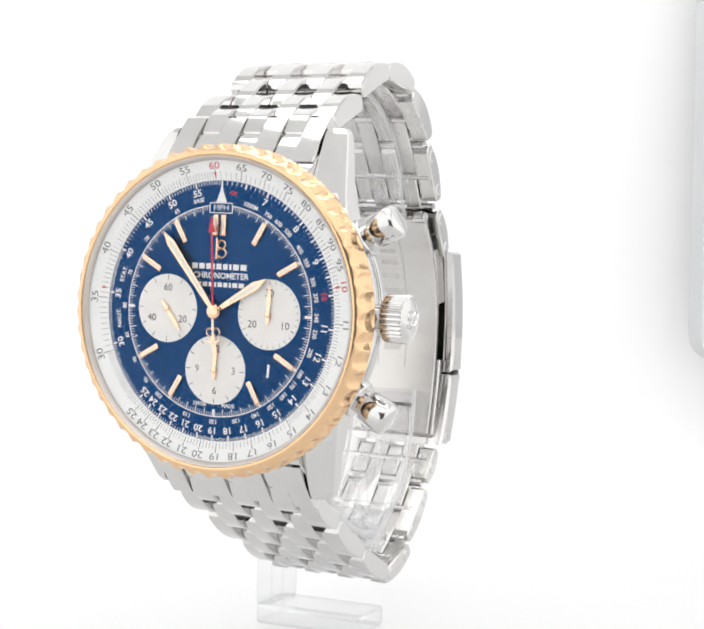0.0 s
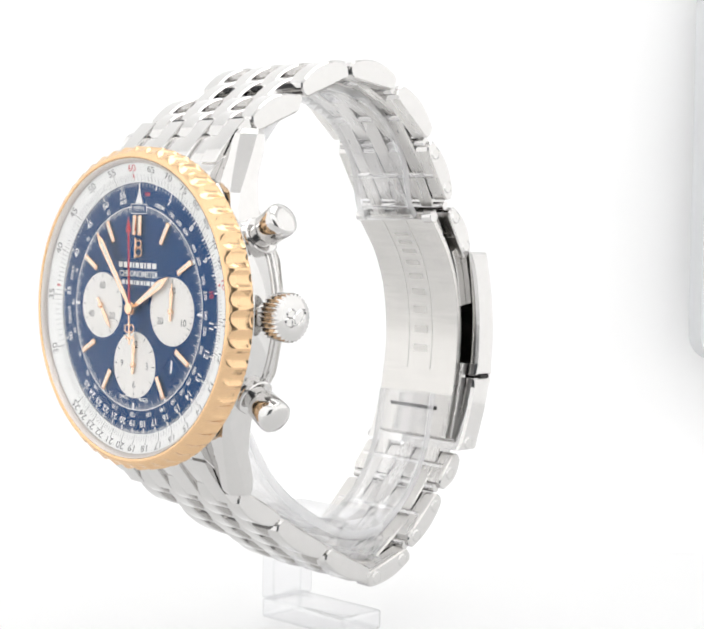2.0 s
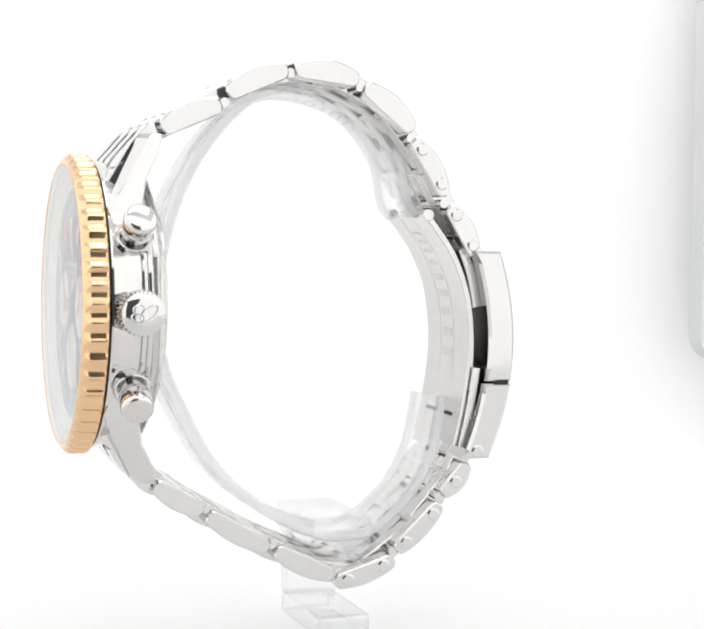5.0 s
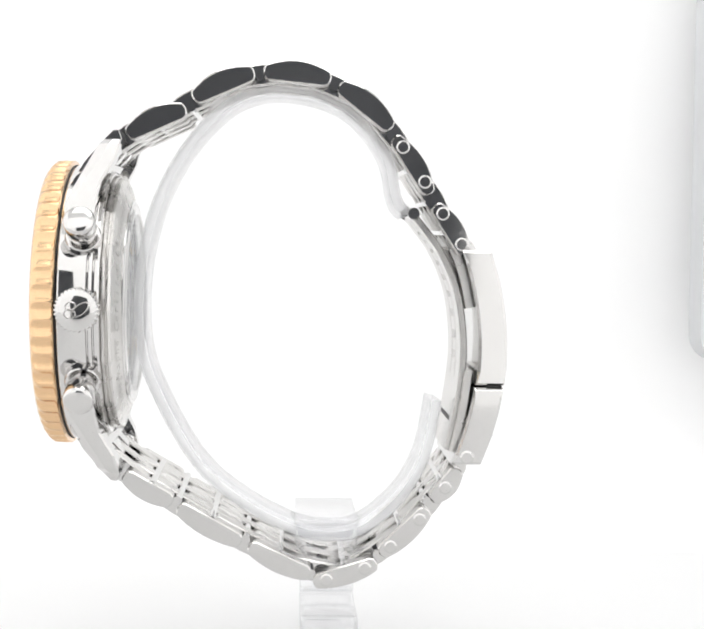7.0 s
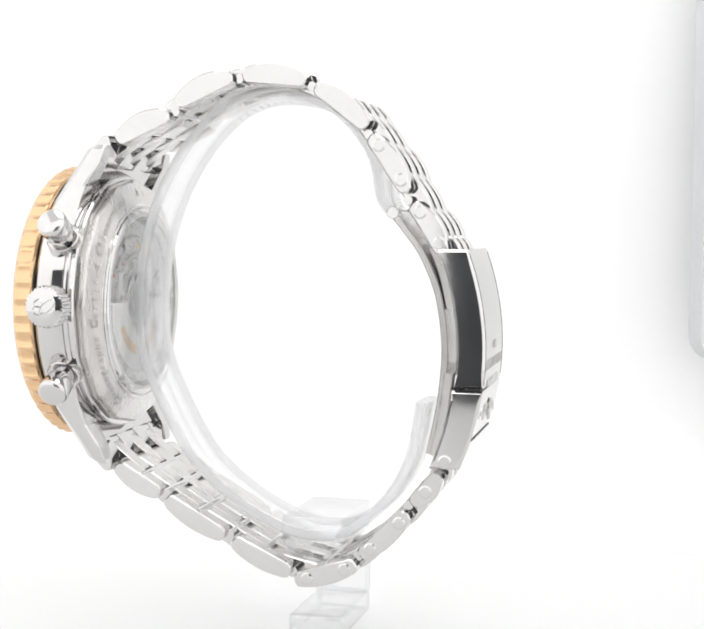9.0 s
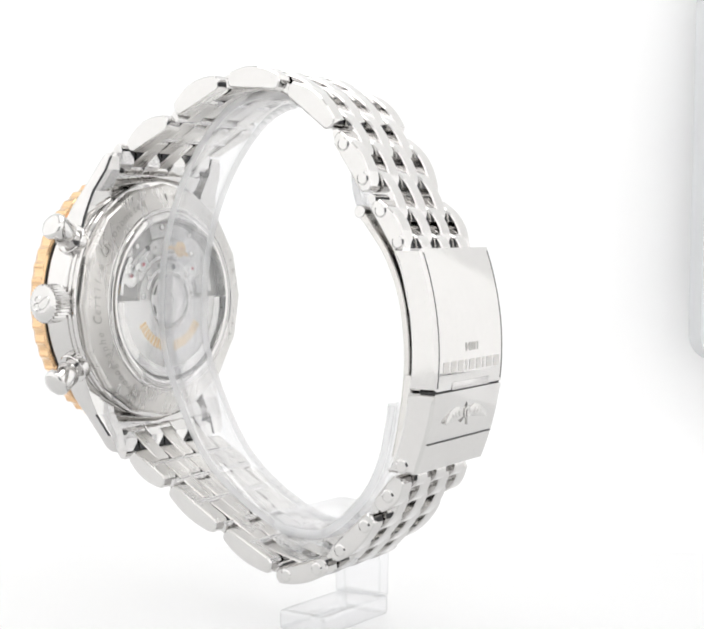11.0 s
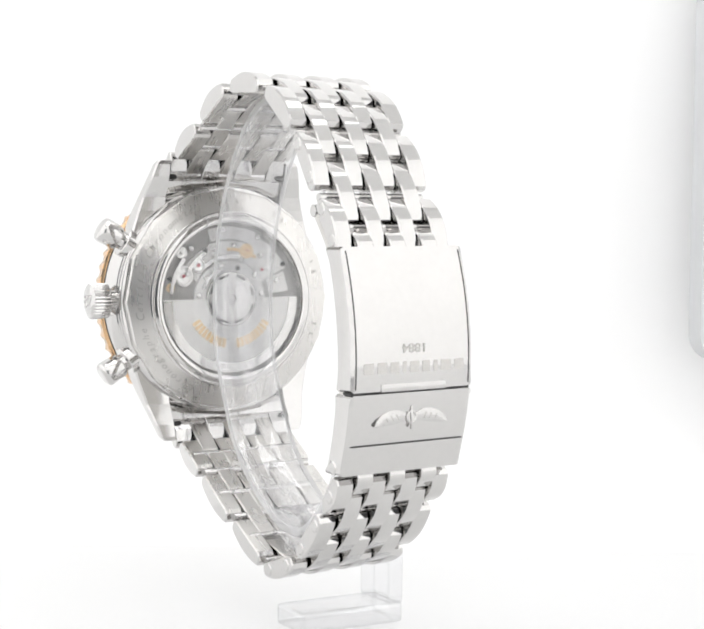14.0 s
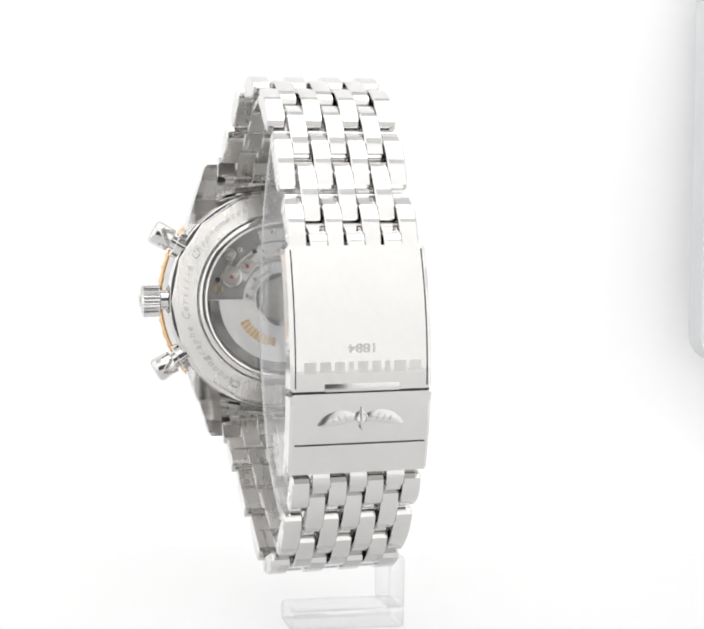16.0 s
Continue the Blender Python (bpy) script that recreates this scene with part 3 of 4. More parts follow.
def case_back(watch):
    sides = 16
    b = lathe(bmesh.new(), [(-36.95, 14.9), (-36.95, 20.9), (-36.75, 21.25), (-36.3, 21.35), (-36.1, 20.95), (-35.95, 20.95), (-35.75, 21.2), (-35.4, 20.95), (-34.05, 17.05), (-34.05, 14.9)], sides, True)
    plate = part("case_back", b, BRUSHED, watch, "sixteen-sided brushed steel case back with an engraved ring", 8)
    part("glass_ring", lathe(bmesh.new(), [(-34.3, 17.0), (-33.98, 16.95), (-33.84, 16.7), (-33.84, 16.55), (-34.0, 16.45), (-34.0, 16.3), (-33.78, 16.15), (-33.55, 15.6), (-33.5, 15.1), (-33.65, 14.75), (-35.6, 14.6), (-35.6, 16.5)], 128, True), STEEL, plate, "polished ring round the glass")
    bm = bmesh.new()
    slant = Matrix(((1, 0.28, 0, 0), (0, 1, 0, 0), (0, 0, 1, 0), (0, 0, 0, 1)))
    text = "Chronographe Certifié Chronomètre"
    for i, ch in enumerate(text):
        if ch != " ":
            m = Matrix.Rotation(radians(-(209 + i * 4.05)), 4, "Y") @ Matrix.Translation((0, -34.60, 18.85)) @ Matrix.Rotation(radians(20), 4, "X") @ Matrix.Rotation(radians(180), 4, "Z") @ FRONT
            write(bm, ch, 2.2 if ch == "C" else 1.9, m @ slant, 0.0)
    # worn engraving on the rest of the ring, a bar for each sign
    for i in (0, 1, 5, 6, 11, 12, 17, 18):
        m = Matrix.Rotation(radians(-(358 + i * 6.4)), 4, "Y") @ Matrix.Translation((0, -34.60, 18.85)) @ Matrix.Rotation(radians(20), 4, "X")
        bm.faces.new([bm.verts.new(m @ Vector(p)) for p in ((-0.2, 0.0, -0.5), (0.2, 0.0, -0.5), (0.32, 0.0, 0.5), (-0.08, 0.0, 0.5))])
    part("engraving", bm, ENGRAVE, plate, "engraved script on the ring", smooth=False)
    movement(watch)
    bm = lathe(bmesh.new(), [(-33.72, 14.75), (-33.62, 14.5), (-33.5, 8), (-33.46, 0.2)], 96)
    g = part("back_glass", bm, BACK_GLASS, watch, "clear sapphire display glass")
    g.visible_shadow = False


def sector(r0, r1, a0, a1, step=4):
    """The (x, z) outline of a ring's sector, degrees clockwise from twelve seen from the dial."""
    n = max(2, int(abs(a1 - a0) / step))
    q = [radians(a0 + (a1 - a0) * k / n) for k in range(n + 1)]
    return [(r1 * math.sin(a), r1 * math.cos(a)) for a in q] + [(r0 * math.sin(a), r0 * math.cos(a)) for a in reversed(q)]


def movement(watch):
    y = -35.9
    mv = part("movement", lathe(bmesh.new(), [(y - 0.8, 14.7), (y, 14.7)], 96), RECESS, watch, "rhodium-plated movement behind glass")
    # bridges of the upper half, with the gaps between them left open to the dark plate
    for r0, r1, a0, a1, h in ((0.5, 7.4, -89, 89, 0.5), (7.6, 13.4, -64, -23, 0.45), (7.7, 11.0, 24, 62, 0.45), (7.8, 11.2, -20, 19, 0.55), (11.6, 14.0, -28, 18, 0.3), (8.6, 12.6, -84, -66, 0.5)):
        part("bridge", flat(bmesh.new(), sector(r0, r1, a0, a1), y + h, h), MOVEMENT, mv, "satin rhodium bridge", 20)
    # the winding rotor fills the lower half
    rotor = part("rotor", flat(bmesh.new(), sector(4.4, 14.1, 89, 271), y + 1.2, 0.35), MOVEMENT, mv, "half-round winding rotor", 20)
    part("rotor_rim", flat(bmesh.new(), sector(12.3, 14.1, 90, 270), y + 1.45, 0.25), STEEL, rotor, "", 20)
    bm = bmesh.new()
    for a0 in (118, 186):
        for i in range(9):
            a = a0 + i * 6
            pts = [(r * math.sin(radians(q)), r * math.cos(radians(q))) for r, q in ((7.6, a), (9.4, a), (9.4, a + 4.6), (7.6, a + 4.6))]
            bm.faces.new([bm.verts.new((p[0], y + 1.22, p[1])) for p in pts])
    part("rotor_print", bm, BRASS, rotor, "gilt lettering as plain bars", smooth=False)
    bm = lathe(bmesh.new(), [(y + 0.5, 5.2), (y + 1.2, 5.2), (y + 1.3, 5.0), (y + 1.3, 3.9), (y + 1.1, 3.8), (y + 1.1, 2.9), (y + 1.35, 2.8), (y + 1.4, 1.0), (y + 1.2, 0.8), (y + 1.2, 0.2)], 64)
    part("rotor_hub", bm, STEEL, rotor, "polished ball-bearing hub", 40)
    bm = bmesh.new()
    for i in range(8):
        a0 = i * 45 + 8
        q = sector(4.3, 4.75, a0, a0 + 24, 6)
        bm.faces.new([bm.verts.new((p[0], y + 1.32, p[1])) for p in q])
    part("hub_slots", bm, DARK, rotor, smooth=False)

    def wheel(x, z, r, top, material, label):
        teeth = int(r * 14)
        bm = lathe(bmesh.new(), [(top - 0.25, r, 1), (top - 0.05, r, 1), (top, r - 0.18), (top, r * 0.72), (top - 0.1, r * 0.68), (top - 0.1, r * 0.3), (top + 0.05, r * 0.26)], teeth * 4, centre=(x, z), wave=lambda a: -0.12 * (0.5 + 0.5 * math.cos(a * teeth)))
        g = part("gear", bm, material, mv, label, 40)
        part("pivot", lathe(bmesh.new(), [(top - 0.05, 0.34), (top + 0.15, 0.34), (top + 0.2, 0.2)], 16, centre=(x, z)), RUBY if r > 1.3 else STEEL, g)
    for x, z, r, h, material in ((9.6, 4.6, 2.1, 0.6, STEEL), (6.6, 6.6, 1.5, 0.8, STEEL), (9.9, 9.0, 1.2, 0.5, STEEL), (3.4, 9.6, 1.3, 0.75, MOVEMENT), (-3.6, 9.2, 1.5, 0.7, BRASS), (-6.8, 5.6, 1.7, 0.7, MOVEMENT), (12.2, 2.4, 0.9, 0.4, BRASS)):
        wheel(x, z, r, y + h, material, "toothed wheel of the movement")
    for r0, r1, a0, a1, h in ((11.9, 12.7, 50, 84, 0.7), (10.0, 10.7, 30, 58, 0.95), (7.9, 8.6, -14, 40, 0.95), (5.7, 6.3, 20, 70, 0.85)):
        part("lever", flat(bmesh.new(), sector(r0, r1, a0, a1), y + h, 0.15), STEEL, mv, "polished steel lever", 20)
    part("lever", flat(bmesh.new(), sector(9.3, 9.9, -34, 4), y + 0.95, 0.15), BRASS, mv, "gilt curved lever", 20)
    rnd = random.Random(5)
    for i in range(16):
        a, r = radians(-82 + i * 11), (6.6, 10.4, 13.0)[i % 3] + rnd.uniform(-0.4, 0.4)
        at = (r * math.sin(a), r * math.cos(a))
        if i % 4 == 2:
            part("screw_hole", lathe(bmesh.new(), [(y + 0.3, 0.5), (y + 0.62, 0.5)], 18, centre=at), DARK, mv)
        else:
            bm = lathe(bmesh.new(), [(y + 0.2, 0.5), (y + 0.78, 0.5), (y + 0.84, 0.4), (y + 0.84, 0.1)], 18, centre=at)
            part("screw", bm, STEEL, mv)


def link_outline(p0, p1, thick, bulge=0.42, r=1.05, s=1.0):
    """The side outline of a bracelet link between two (y, z) ends: rounded, bowed on its outer side."""
    a, b = Vector(p0), Vector(p1)
    t = (b - a).normalized()
    n = Vector((-t.y, t.x))
    if n.dot((a + b) / 2 - Vector((-8, -4 + ZC))) < 0:
        n = -n
    length, h = (b - a).length, thick / 2
    pts = []
    for k in range(7):
        along = r + (length - 2 * r) * k / 6
        pts.append((along, h + bulge * (1 - (2 * k / 6 - 1) ** 2) - bulge * 0.5))
    for k in range(1, 4):
        q = radians(90 - 45 * k)
        pts.append((length - r + r * math.cos(q), (h - bulge * 0.5) * math.sin(q)))
    pts[-1] = (length - 0.08 * s, -h + s)
    pts += [(length - 0.36 * s, -h + 0.36 * s), (length - s, -h), (s, -h), (0.36 * s, -h + 0.36 * s), (0.08 * s, -h + s), (0, 0.1)]
    pts.append((r - r * math.cos(radians(45)), (h - bulge * 0.5) * math.sin(radians(45))))
    out = [a + t * along + n * v for along, v in pts]
    return [(p.x, p.y) for p in out]


def shift(y):
    """How far the bracelet hangs off the dial's axis, and its width, at that depth."""
    k = max(0, min(1, (y + 36) / 58))
    return -2.0 * k, 23.8 - 3.2 * k


def brushed_inside(ob):
    """The side of a link that lies on the wrist is brushed, the rest polished."""
    ob.data.materials.append(BRUSHED)
    for f in ob.data.polygons:
        c = Vector((0, -8 * MM, -1 * MM)) - f.center
        c.x = 0
        if f.normal.dot(c.normalized()) > 0.6:
            f.material_index = 1


def bracelet(watch):
    upper = [((-34.3, 24.6), (-24.9, 28.9)), ((-24.0, 30.6), (-14.2, 35.0)), ((-12.7, 35.2), (-1.8, 34.2)), ((-0.4, 33.3), (8.3, 26.6)), ((8.7, 25.2), (14.8, 16.0)), ((15.6, 14.4), (20.9, 6.2))]
    lower = [((-34.5, -30.2), (-26.5, -34.7)), ((-25.8, -35.5), (-15.4, -41.3)), ((-14.3, -42.0), (-4.1, -46.8)), ((-3.5, -48.2), (7.0, -44.9)), ((7.5, -43.6), (15.4, -36.0)), ((15.95, -34.7), (20.5, -29.3))]
    for chain, first in ((upper, ((-38.2, 21.6), (-36.2, 22.6))), (lower, ((-38.4, -27.0), (-36.2, -28.6)))):
        segs = [((a[0], a[1] + ZC), (b[0], b[1] + ZC)) for a, b in chain]
        for i, (a, b) in enumerate(segs):
            cx, w = shift((a[0] + b[0]) / 2)
            for col in (0, 2, 4, 6):
                x0 = cx - w / 2 + w * col / 7
                slim = 3.25 if chain is upper and i < 4 else 2.95
                bm = prism(bmesh.new(), link_outline(a, b, slim, 0.95 if chain is upper else 0.65), x0 + 0.03, x0 + w / 7 - 0.03, 0.22)
                k = part("link", bm, STEEL, watch, "", 25)
                brushed_inside(k)
                if i >= 4 or (chain is lower and i == 3):
                    if col in (0, 6):
                        for f in ((0.2, 0.8) if not (chain is lower and i == 5) else (0.45,)):
                            p = Vector(a).lerp(Vector(b), f)
                            side = 1 if col == 6 else -1
                            face = x0 + (w / 7 - 0.04 if col == 6 else 0.04)
                            bm = lathe(bmesh.new(), [(-0.1, 1.12), (0.0, 1.12), (0.16, 0.82), (0.16, 0.3)], 28)
                            bm.transform(Matrix.Translation((face, p.x, p.y)) @ Matrix.Rotation(radians(-90 * side), 4, "Z"))
                            part("screw", bm, STEEL, k, "steel screw head", 15)
            for q in [Vector(a).lerp(Vector(b), 0.5)] + ([Vector(b).lerp(Vector(segs[i + 1][0]), 0.5)] if i + 1 < len(segs) else []):
                sx, sw = shift(q.x)
                q = q + (Vector((-8, -1)) - q).normalized() * 0.85
                bm = lathe(bmesh.new(), [(sx - sw / 2 + 0.9, 0.75), (sx + sw / 2 - 0.9, 0.75)], 20)
                bm.transform(Matrix.Translation((0, q.x, q.y)) @ Matrix.Rotation(radians(-90), 4, "Z"))
                part("link_pin", bm, STEEL, watch, "", 40)
            # the row that bridges this link and the next
            if i + 1 < len(segs):
                c, d = segs[i + 1]
                m0, m1 = Vector(a).lerp(Vector(b), 0.53), Vector(c).lerp(Vector(d), 0.47)
                bridge(watch, m0, m1, Vector(b).lerp(Vector(c), 0.5))
        # rows at the case and at the clasp
        a, b = segs[-1]
        end = Vector((22.2, 4.6 + ZC)) if chain is upper else Vector((20.6, -26.6 + ZC))
        bridge(watch, Vector(a).lerp(Vector(b), 0.53), end, Vector(b))
        a, b = segs[0]
        f0 = (first[0][0], first[0][1] + ZC)
        bridge(watch, Vector(f0) + Vector((1.2, 0.4 if chain is upper else -0.4)), Vector(a).lerp(Vector(b), 0.44), Vector(a).lerp(Vector(f0), 0.1))
        s = 1 if chain is upper else -1
        poly = [(-42.9, s * 19.0), (-42.0, s * 20.6), (-38.6, s * 23.2), (-37.2, s * 24.2), (-36.6, s * 22.6), (-38.4, s * 19.4), (-40.0, s * 17.5)]
        part("end_piece", prism(bmesh.new(), poly, -12.1, 12.1, 0.1), STEEL, watch, "", 25)
        for col in (0, 2, 4, 6):
            x0 = -11.95 + 23.9 * col / 7
            poly = [(-41.6, s * 21.3), (-40.6, s * 23.0), (-37.4, s * 26.7), (-36.2, s * 27.9), (-35.3, s * 28.0), (-34.8, s * 26.6), (-35.2, s * 24.4), (-38.6, s * 20.6)]
            part("end_link", prism(bmesh.new(), poly, x0 + 0.03, x0 + 23.9 / 7 - 0.03, 0.12), STEEL, watch, "", 25)
        for col in (1, 3, 5):
            x0 = -11.95 + 23.9 * col / 7
            poly = [(-41.2, s * 21.0), (-40.5, s * 22.3), (-38.3, s * 25.0), (-37.2, s * 25.7), (-36.3, s * 25.2), (-36.2, s * 23.6), (-38.6, s * 20.8)]
            part("end_link", prism(bmesh.new(), poly, x0 + 0.03, x0 + 23.9 / 7 - 0.03, 0.12), STEEL, watch, "", 25)


def bridge(watch, p0, p1, bend):
    cx, w = shift(bend.x)
    lift = (Vector(bend) - (Vector(p0) + Vector(p1)) / 2) * 0.45
    a, b = Vector(p0) + lift, Vector(p1) + lift
    for col in (1, 3, 5):
        x0 = cx - w / 2 + w * col / 7
        bm = prism(bmesh.new(), link_outline(a, b, 3.0, 0.85, 1.05, 0.45), x0 + 0.03, x0 + w / 7 - 0.03, 0.22)
        brushed_inside(part("link", bm, STEEL, watch, "", 25))


def aside(path, d):
    """The path moved by d to its inner side."""
    out = []
    for i, p in enumerate(path):
        t = (path[min(i + 1, len(path) - 1)] - path[max(i - 1, 0)]).normalized()
        out.append(p - Vector((-t.y, t.x)) * d)
    return out


def clasp(watch):
    cx = -1.3
    w = 22.0
    x0, x1 = cx - w / 2, cx + w / 2
    z = ZC

    def curve(z0, z1, n=10):
        """The outer face of the cover, bowed."""
        return [(27.6 - (zz + 9.5) ** 2 * 0.0114, zz) for zz in [z0 + (z1 - z0) * k / n for k in range(n + 1)]]
    top = curve(6.9, -15.1)
    poly = [(y, q + z) for y, q in top] + [(y - 4.7, q + z) for y, q in reversed(top)]
    cover = part("clasp_cover", prism(bmesh.new(), poly, x0, x1, 0.45), STEEL, watch, "polished steel clasp cover with engraving", 12)
    # near-black strips stand in for the dark reflection in the cover's bevels
    for xe in (x1 - 0.85, x0 + 0.65):
        bm = band(bmesh.new(), [Vector((y + 0.0, q + z)) for y, q in curve(6.3, -14.6)], 0.08, xe, xe + 0.2, 0)
        part("dark_edge_reflection", bm, DARK, cover)
    low = curve(-15.5, -28.2, 8)
    poly = [(y, q + z) for y, q in low] + [(y - 4.9, q + z) for y, q in reversed(low)]
    flap = part("clasp_flap", prism(bmesh.new(), poly, x0, x1, 0.45), STEEL, watch, "polished steel safety flap of the clasp", 12)
    # a plain seam across the flap
    bm = block(bmesh.new(), (cx, 25.42, z - 23.5), (w - 1.6, 0.24, 0.14))
    part("seam", bm, DARK, flap)
    # thumb lip of the flap under the cover
    bm = block(bmesh.new(), (cx - 0.1, 27.0, z - 14.6), (11.8, 0.95, 1.3), 0.15)
    part("thumb_lip", bm, SATIN, flap)
    part("hinge_gap", block(bmesh.new(), (cx, 25.6, z - 15.3), (w - 0.5, 2.4, 0.36)), DARK, flap, "dark joint under the cover")
    # engraving on the cover: bars for the maker's name, and the year
    bm = bmesh.new()

    def face(zz):
        return 27.6 - (zz + 9.5) ** 2 * 0.0114 + 0.03
    widths = (1.0, 1.05, 0.4, 0.8, 0.9, 0.4, 0.85, 0.95, 1.0)
    unit = 18.2 / (sum(widths) + 0.35 * 8)
    xa = cx - 9.3
    for wx in widths:
        xb = xa + wx * unit
        bm = bmesh.new()
        bm.faces.new([bm.verts.new(p) for p in ((xa, face(-12.4), z - 12.4), (xb, face(-12.4), z - 12.4), (xb, face(-10.7), z - 10.7), (xa, face(-10.7), z - 10.7))])
        part("letter_bar", bm, FAINT, cover, smooth=False)
        xa = xb + 0.35 * unit
    bm = bmesh.new()
    write(bm, "1884", 1.9, Matrix.Translation((cx - 0.2, face(-8.6) + 0.03, z - 8.6)) @ BACK_UPSIDE @ Matrix.Diagonal((1.2, 1, 1, 1)))
    part("engraving", bm, ENGRAVE, cover, "engraved year", smooth=False)
    # winged emblem in relief
    bm = bmesh.new()
    fy = 26.72
    for s in (-1, 1):
        wing = [(0.9, -18.7), (2.4, -18.15), (3.8, -18.2), (5.2, -18.7), (6.2, -19.6), (6.7, -20.5), (6.3, -20.7), (5.0, -20.5), (3.2, -20.35), (1.1, -19.9)]
        pts = [(cx + s * a, b + z) for a, b in wing]
        rings(bm, [[(p[0], fy - 0.3, p[1]) for p in pts], [(p[0], fy + 0.03, p[1]) for p in pts], [(cx + s * 3.6 + (p[0] - cx - s * 3.6) * 0.92, fy + 0.09, z - 19.5 + (p[1] - z + 19.5) * 0.84) for p in pts]])
    lathe(bm, [(fy - 0.2, 1.0), (fy + 0.2, 1.0), (fy + 0.25, 0.8), (fy + 0.12, 0.7), (fy + 0.1, 0.3)], 32, centre=(cx, z - 19.4))
    block(bm, (cx, fy, z - 19.5), (0.35, 0.55, 3.6), 0.08)
    part("emblem", bm, SATIN, flap, "raised winged emblem as a plain shape")
    for s in (-1, 1):
        for k in range(3):
            m = Matrix.Translation((cx + s * (2.5 + 1.0 * k), fy + 0.1, z - 19.25 - 0.12 * k)) @ Matrix.Rotation(radians(s * 28), 4, "Y")
            part("feather_line", block(bmesh.new(), (0, 0, 0), (0.12, 0.08, 1.1 - 0.15 * k), 0.0, m), ENGRAVE, flap)
    for side, face_x in ((1, x1), (-1, x0)):
        bm = lathe(bmesh.new(), [(-0.1, 1.15), (0.0, 1.15), (0.16, 0.85), (0.16, 0.3)], 28)
        bm.transform(Matrix.Translation((face_x, 21.3, z - 27.0)) @ Matrix.Rotation(radians(-90 * side), 4, "Z"))
        part("screw", bm, STEEL, flap, "steel screw head", 15)
    # the folding blade inside
    path = smooth_path([(11.9, 12.6 + z), (14.2, 9.8 + z), (17.0, 5.8 + z), (19.6, -0.7 + z), (20.7, -9.4 + z), (20.0, -18 + z), (18.4, -26.2 + z)], 5)
    bm = band(bmesh.new(), path, 1.1, cx - 8.6, cx + 8.6, 0.15)
    blade = part("folding_blade", bm, BLADE, watch, "brushed steel folding blade of the clasp", 30)
    bm = bmesh.new()
    for gx in (-2.7, 2.7):
        bm = band(bmesh.new(), aside(path, 0.54)[1:-7], 0.08, cx + gx - 0.09, cx + gx + 0.09, 0.02)
        part("groove", bm, ENGRAVE, blade)
    fine = aside(smooth_path([(p.x, p.y) for p in path], 4), 0.58)
    for i in range(9):
        strip = fine[18 + i * 8:22 + i * 8]
        if len(strip) > 1:
            bm = bmesh.new()
            for a, b in zip(strip, strip[1:]):
                bm.faces.new([bm.verts.new(p) for p in ((cx - 1.6, *a), (cx + 1.6, *a), (cx + 1.6, *b), (cx - 1.6, *b))])
            part("letter_bar", bm, FAINT, blade, smooth=False)
    for sx in (-1, 1):
        bm = lathe(bmesh.new(), [(-1.0, 1.0), (0.9, 1.0), (1.0, 0.9)], 28)
        bm.transform(Matrix.Translation((cx + sx * 7.8, 12.0, 12.7 + z)) @ Matrix.Rotation(radians(-90 * sx), 4, "Z"))
        part("hinge", bm, STEEL, blade, "round steel hinge end")
    # block that the blade snaps on
    bm = band(bmesh.new(), aside(path, -0.9)[22:], 1.5, cx - 9.3, cx + 9.3, 0.2)
    k = part("catch", bm, BRUSHED, watch, "wide steel catch plate of the clasp", 30)
    bm = band(bmesh.new(), [p for p in aside(smooth_path([(p.x, p.y) for p in path], 6), 0.56) if -21.6 < p.y - z < -20.7], 0.1, cx - 5.5, cx + 5.5, 0.02)
    part("slot", bm, DARK, k)
    # the second blade, folded under the cover
    bm = band(bmesh.new(), smooth_path([(18.6, 7.2 + z), (20.3, 3.0 + z), (21.6, -2.6 + z)], 5), 1.6, cx - 8.4, cx + 8.4, 0.15)
    part("folding_blade", bm, BRUSHED, watch, "short steel blade folded under the cover", 30)


def wristwatch():
    watch = new("wristwatch")
    tagged(watch, "steel and yellow gold chronograph wristwatch with a blue dial", "watch")
    case(watch)
    bezel(watch)
    dial(watch)
    pointers_set(watch)
    bm = lathe(bmesh.new(), [(-46.9, 21.75), (-47.3, 21.6), (-47.65, 16), (-47.85, 8), (-47.9, 0.2)], 128)
    g = part("crystal", bm, CRYSTAL, watch, "clear domed crystal", 60)
    g.visible_shadow = False
    case_back(watch)
    bracelet(watch)
    clasp(watch)
    return watch


tent()
LAMP = light_panel()
LAMP.matrix_world = pose(0.0960, 0.122, 0.0382)
STAND = display_stand()
WATCH = wristwatch()

# ---- the turn of the table: watch and stand together ----
TURN = [-25.76, -30.11, -34.84, -39.22, -43.99, -48.04, -52.6, -56.81, -61.04, -65.62, -70.17, -74.73, -79.33, -83.78, -87.91, -91.75, -95.97, -99.74, -104.21, -109.41, -114.43, -119.42, -124.52, -128.84, -133.03, -137.23, -141.66, -145.76, -150.32, -154.37, -158.77, -163.07, -167.69]
LEAN = 1.8


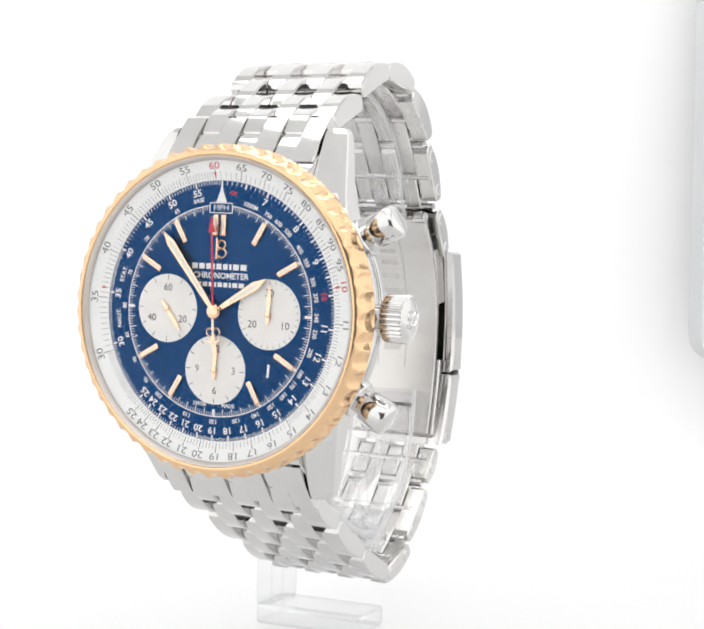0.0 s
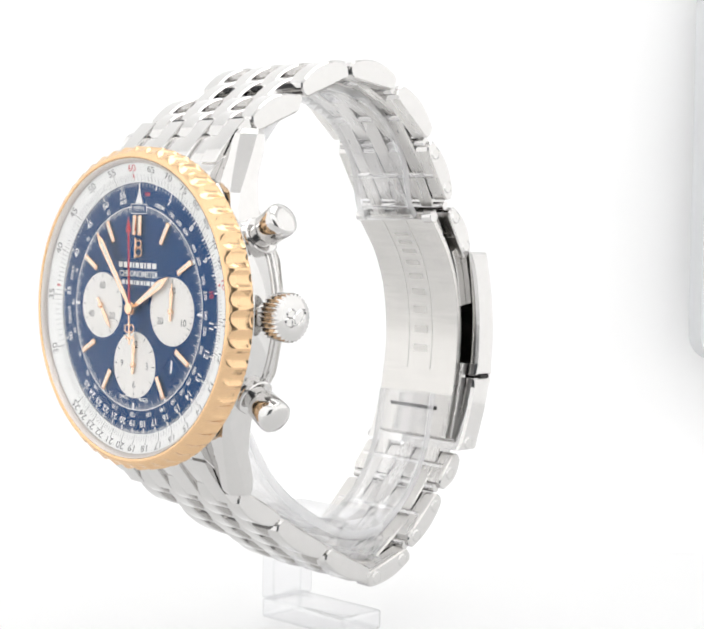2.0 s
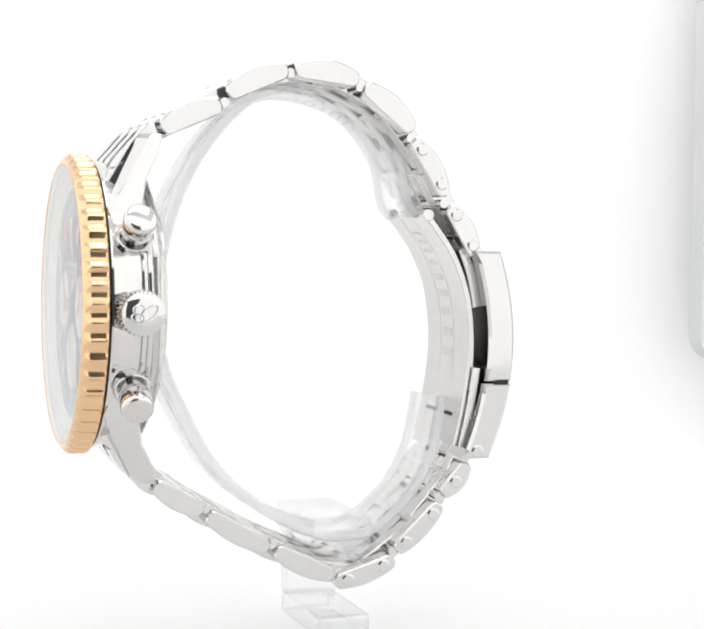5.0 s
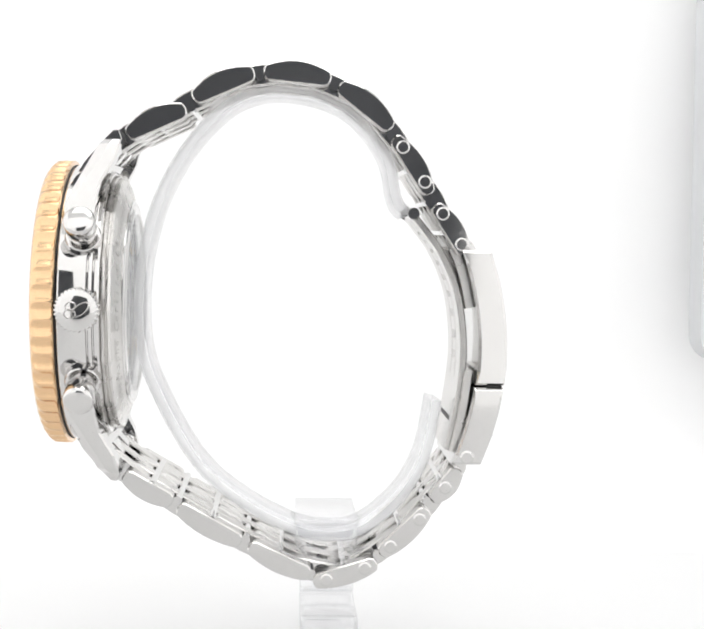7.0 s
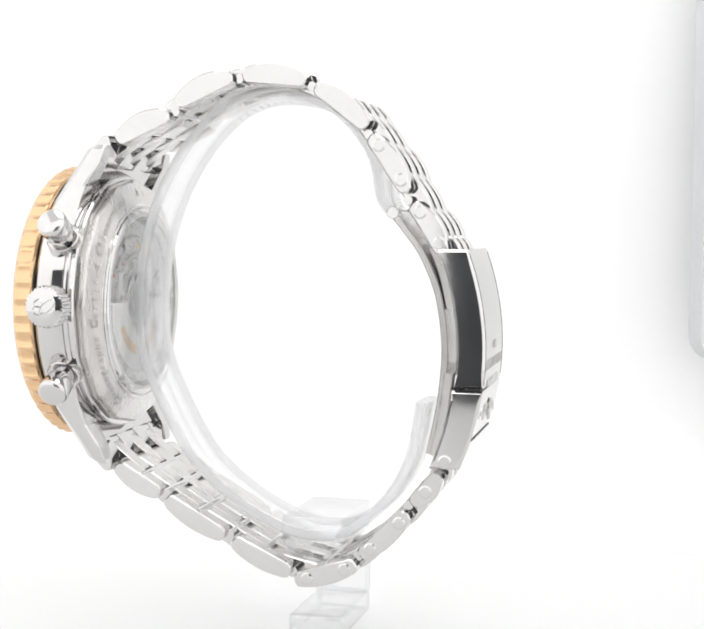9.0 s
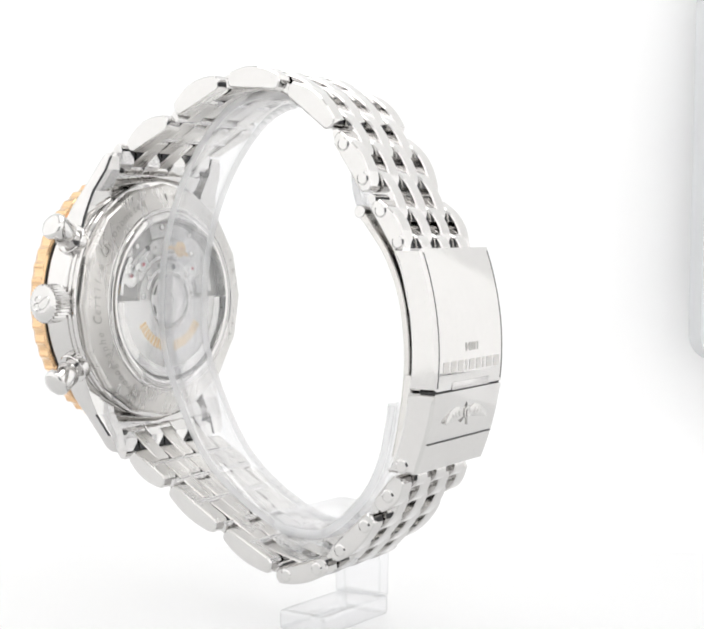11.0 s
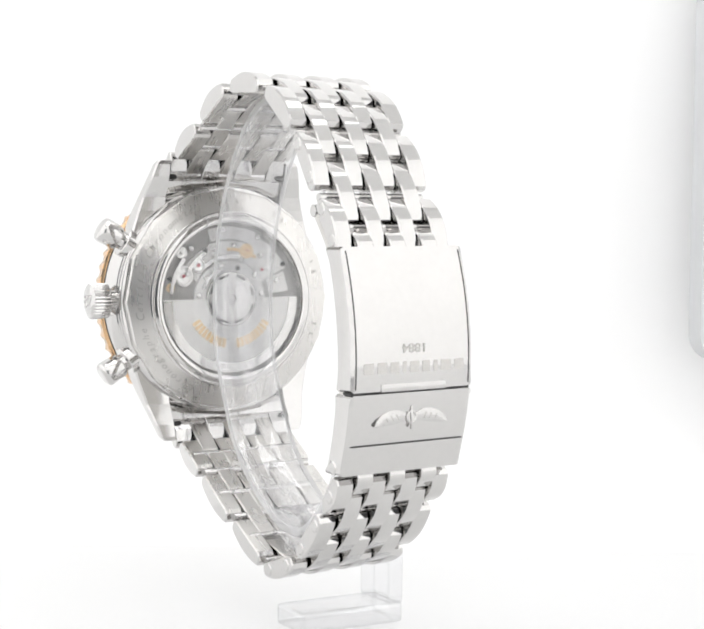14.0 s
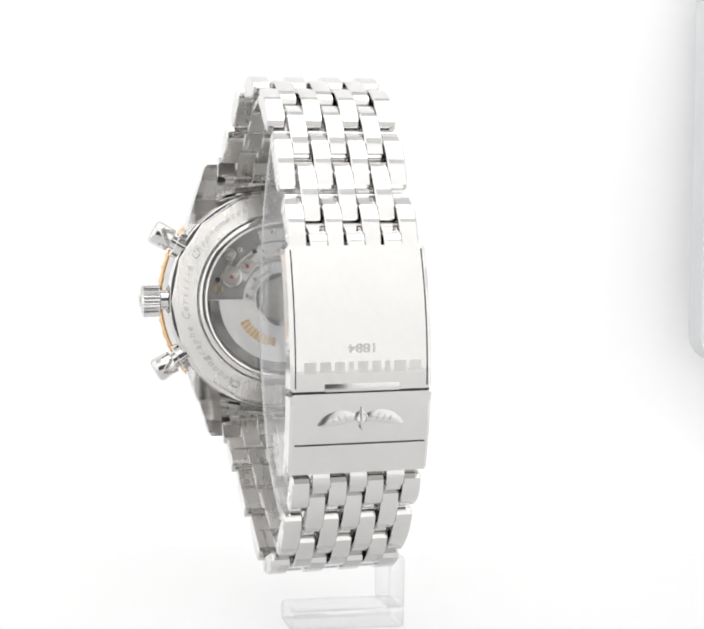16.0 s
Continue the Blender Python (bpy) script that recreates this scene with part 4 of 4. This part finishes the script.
def motions():
    rest = Matrix.Translation((3.45 * MM, 0, (FLOOR - ZC) * MM)) @ pose(0, 0, 0, 0, LEAN, 0)
    walk(WATCH, [(0.5 * i, pose(0, 0, 0, 0, 0, a) @ rest) for i, a in enumerate(TURN)])
    walk(STAND, [(0.5 * i, pose(0, 0, 0, 0, 0, a)) for i, a in enumerate(TURN)])


motions()
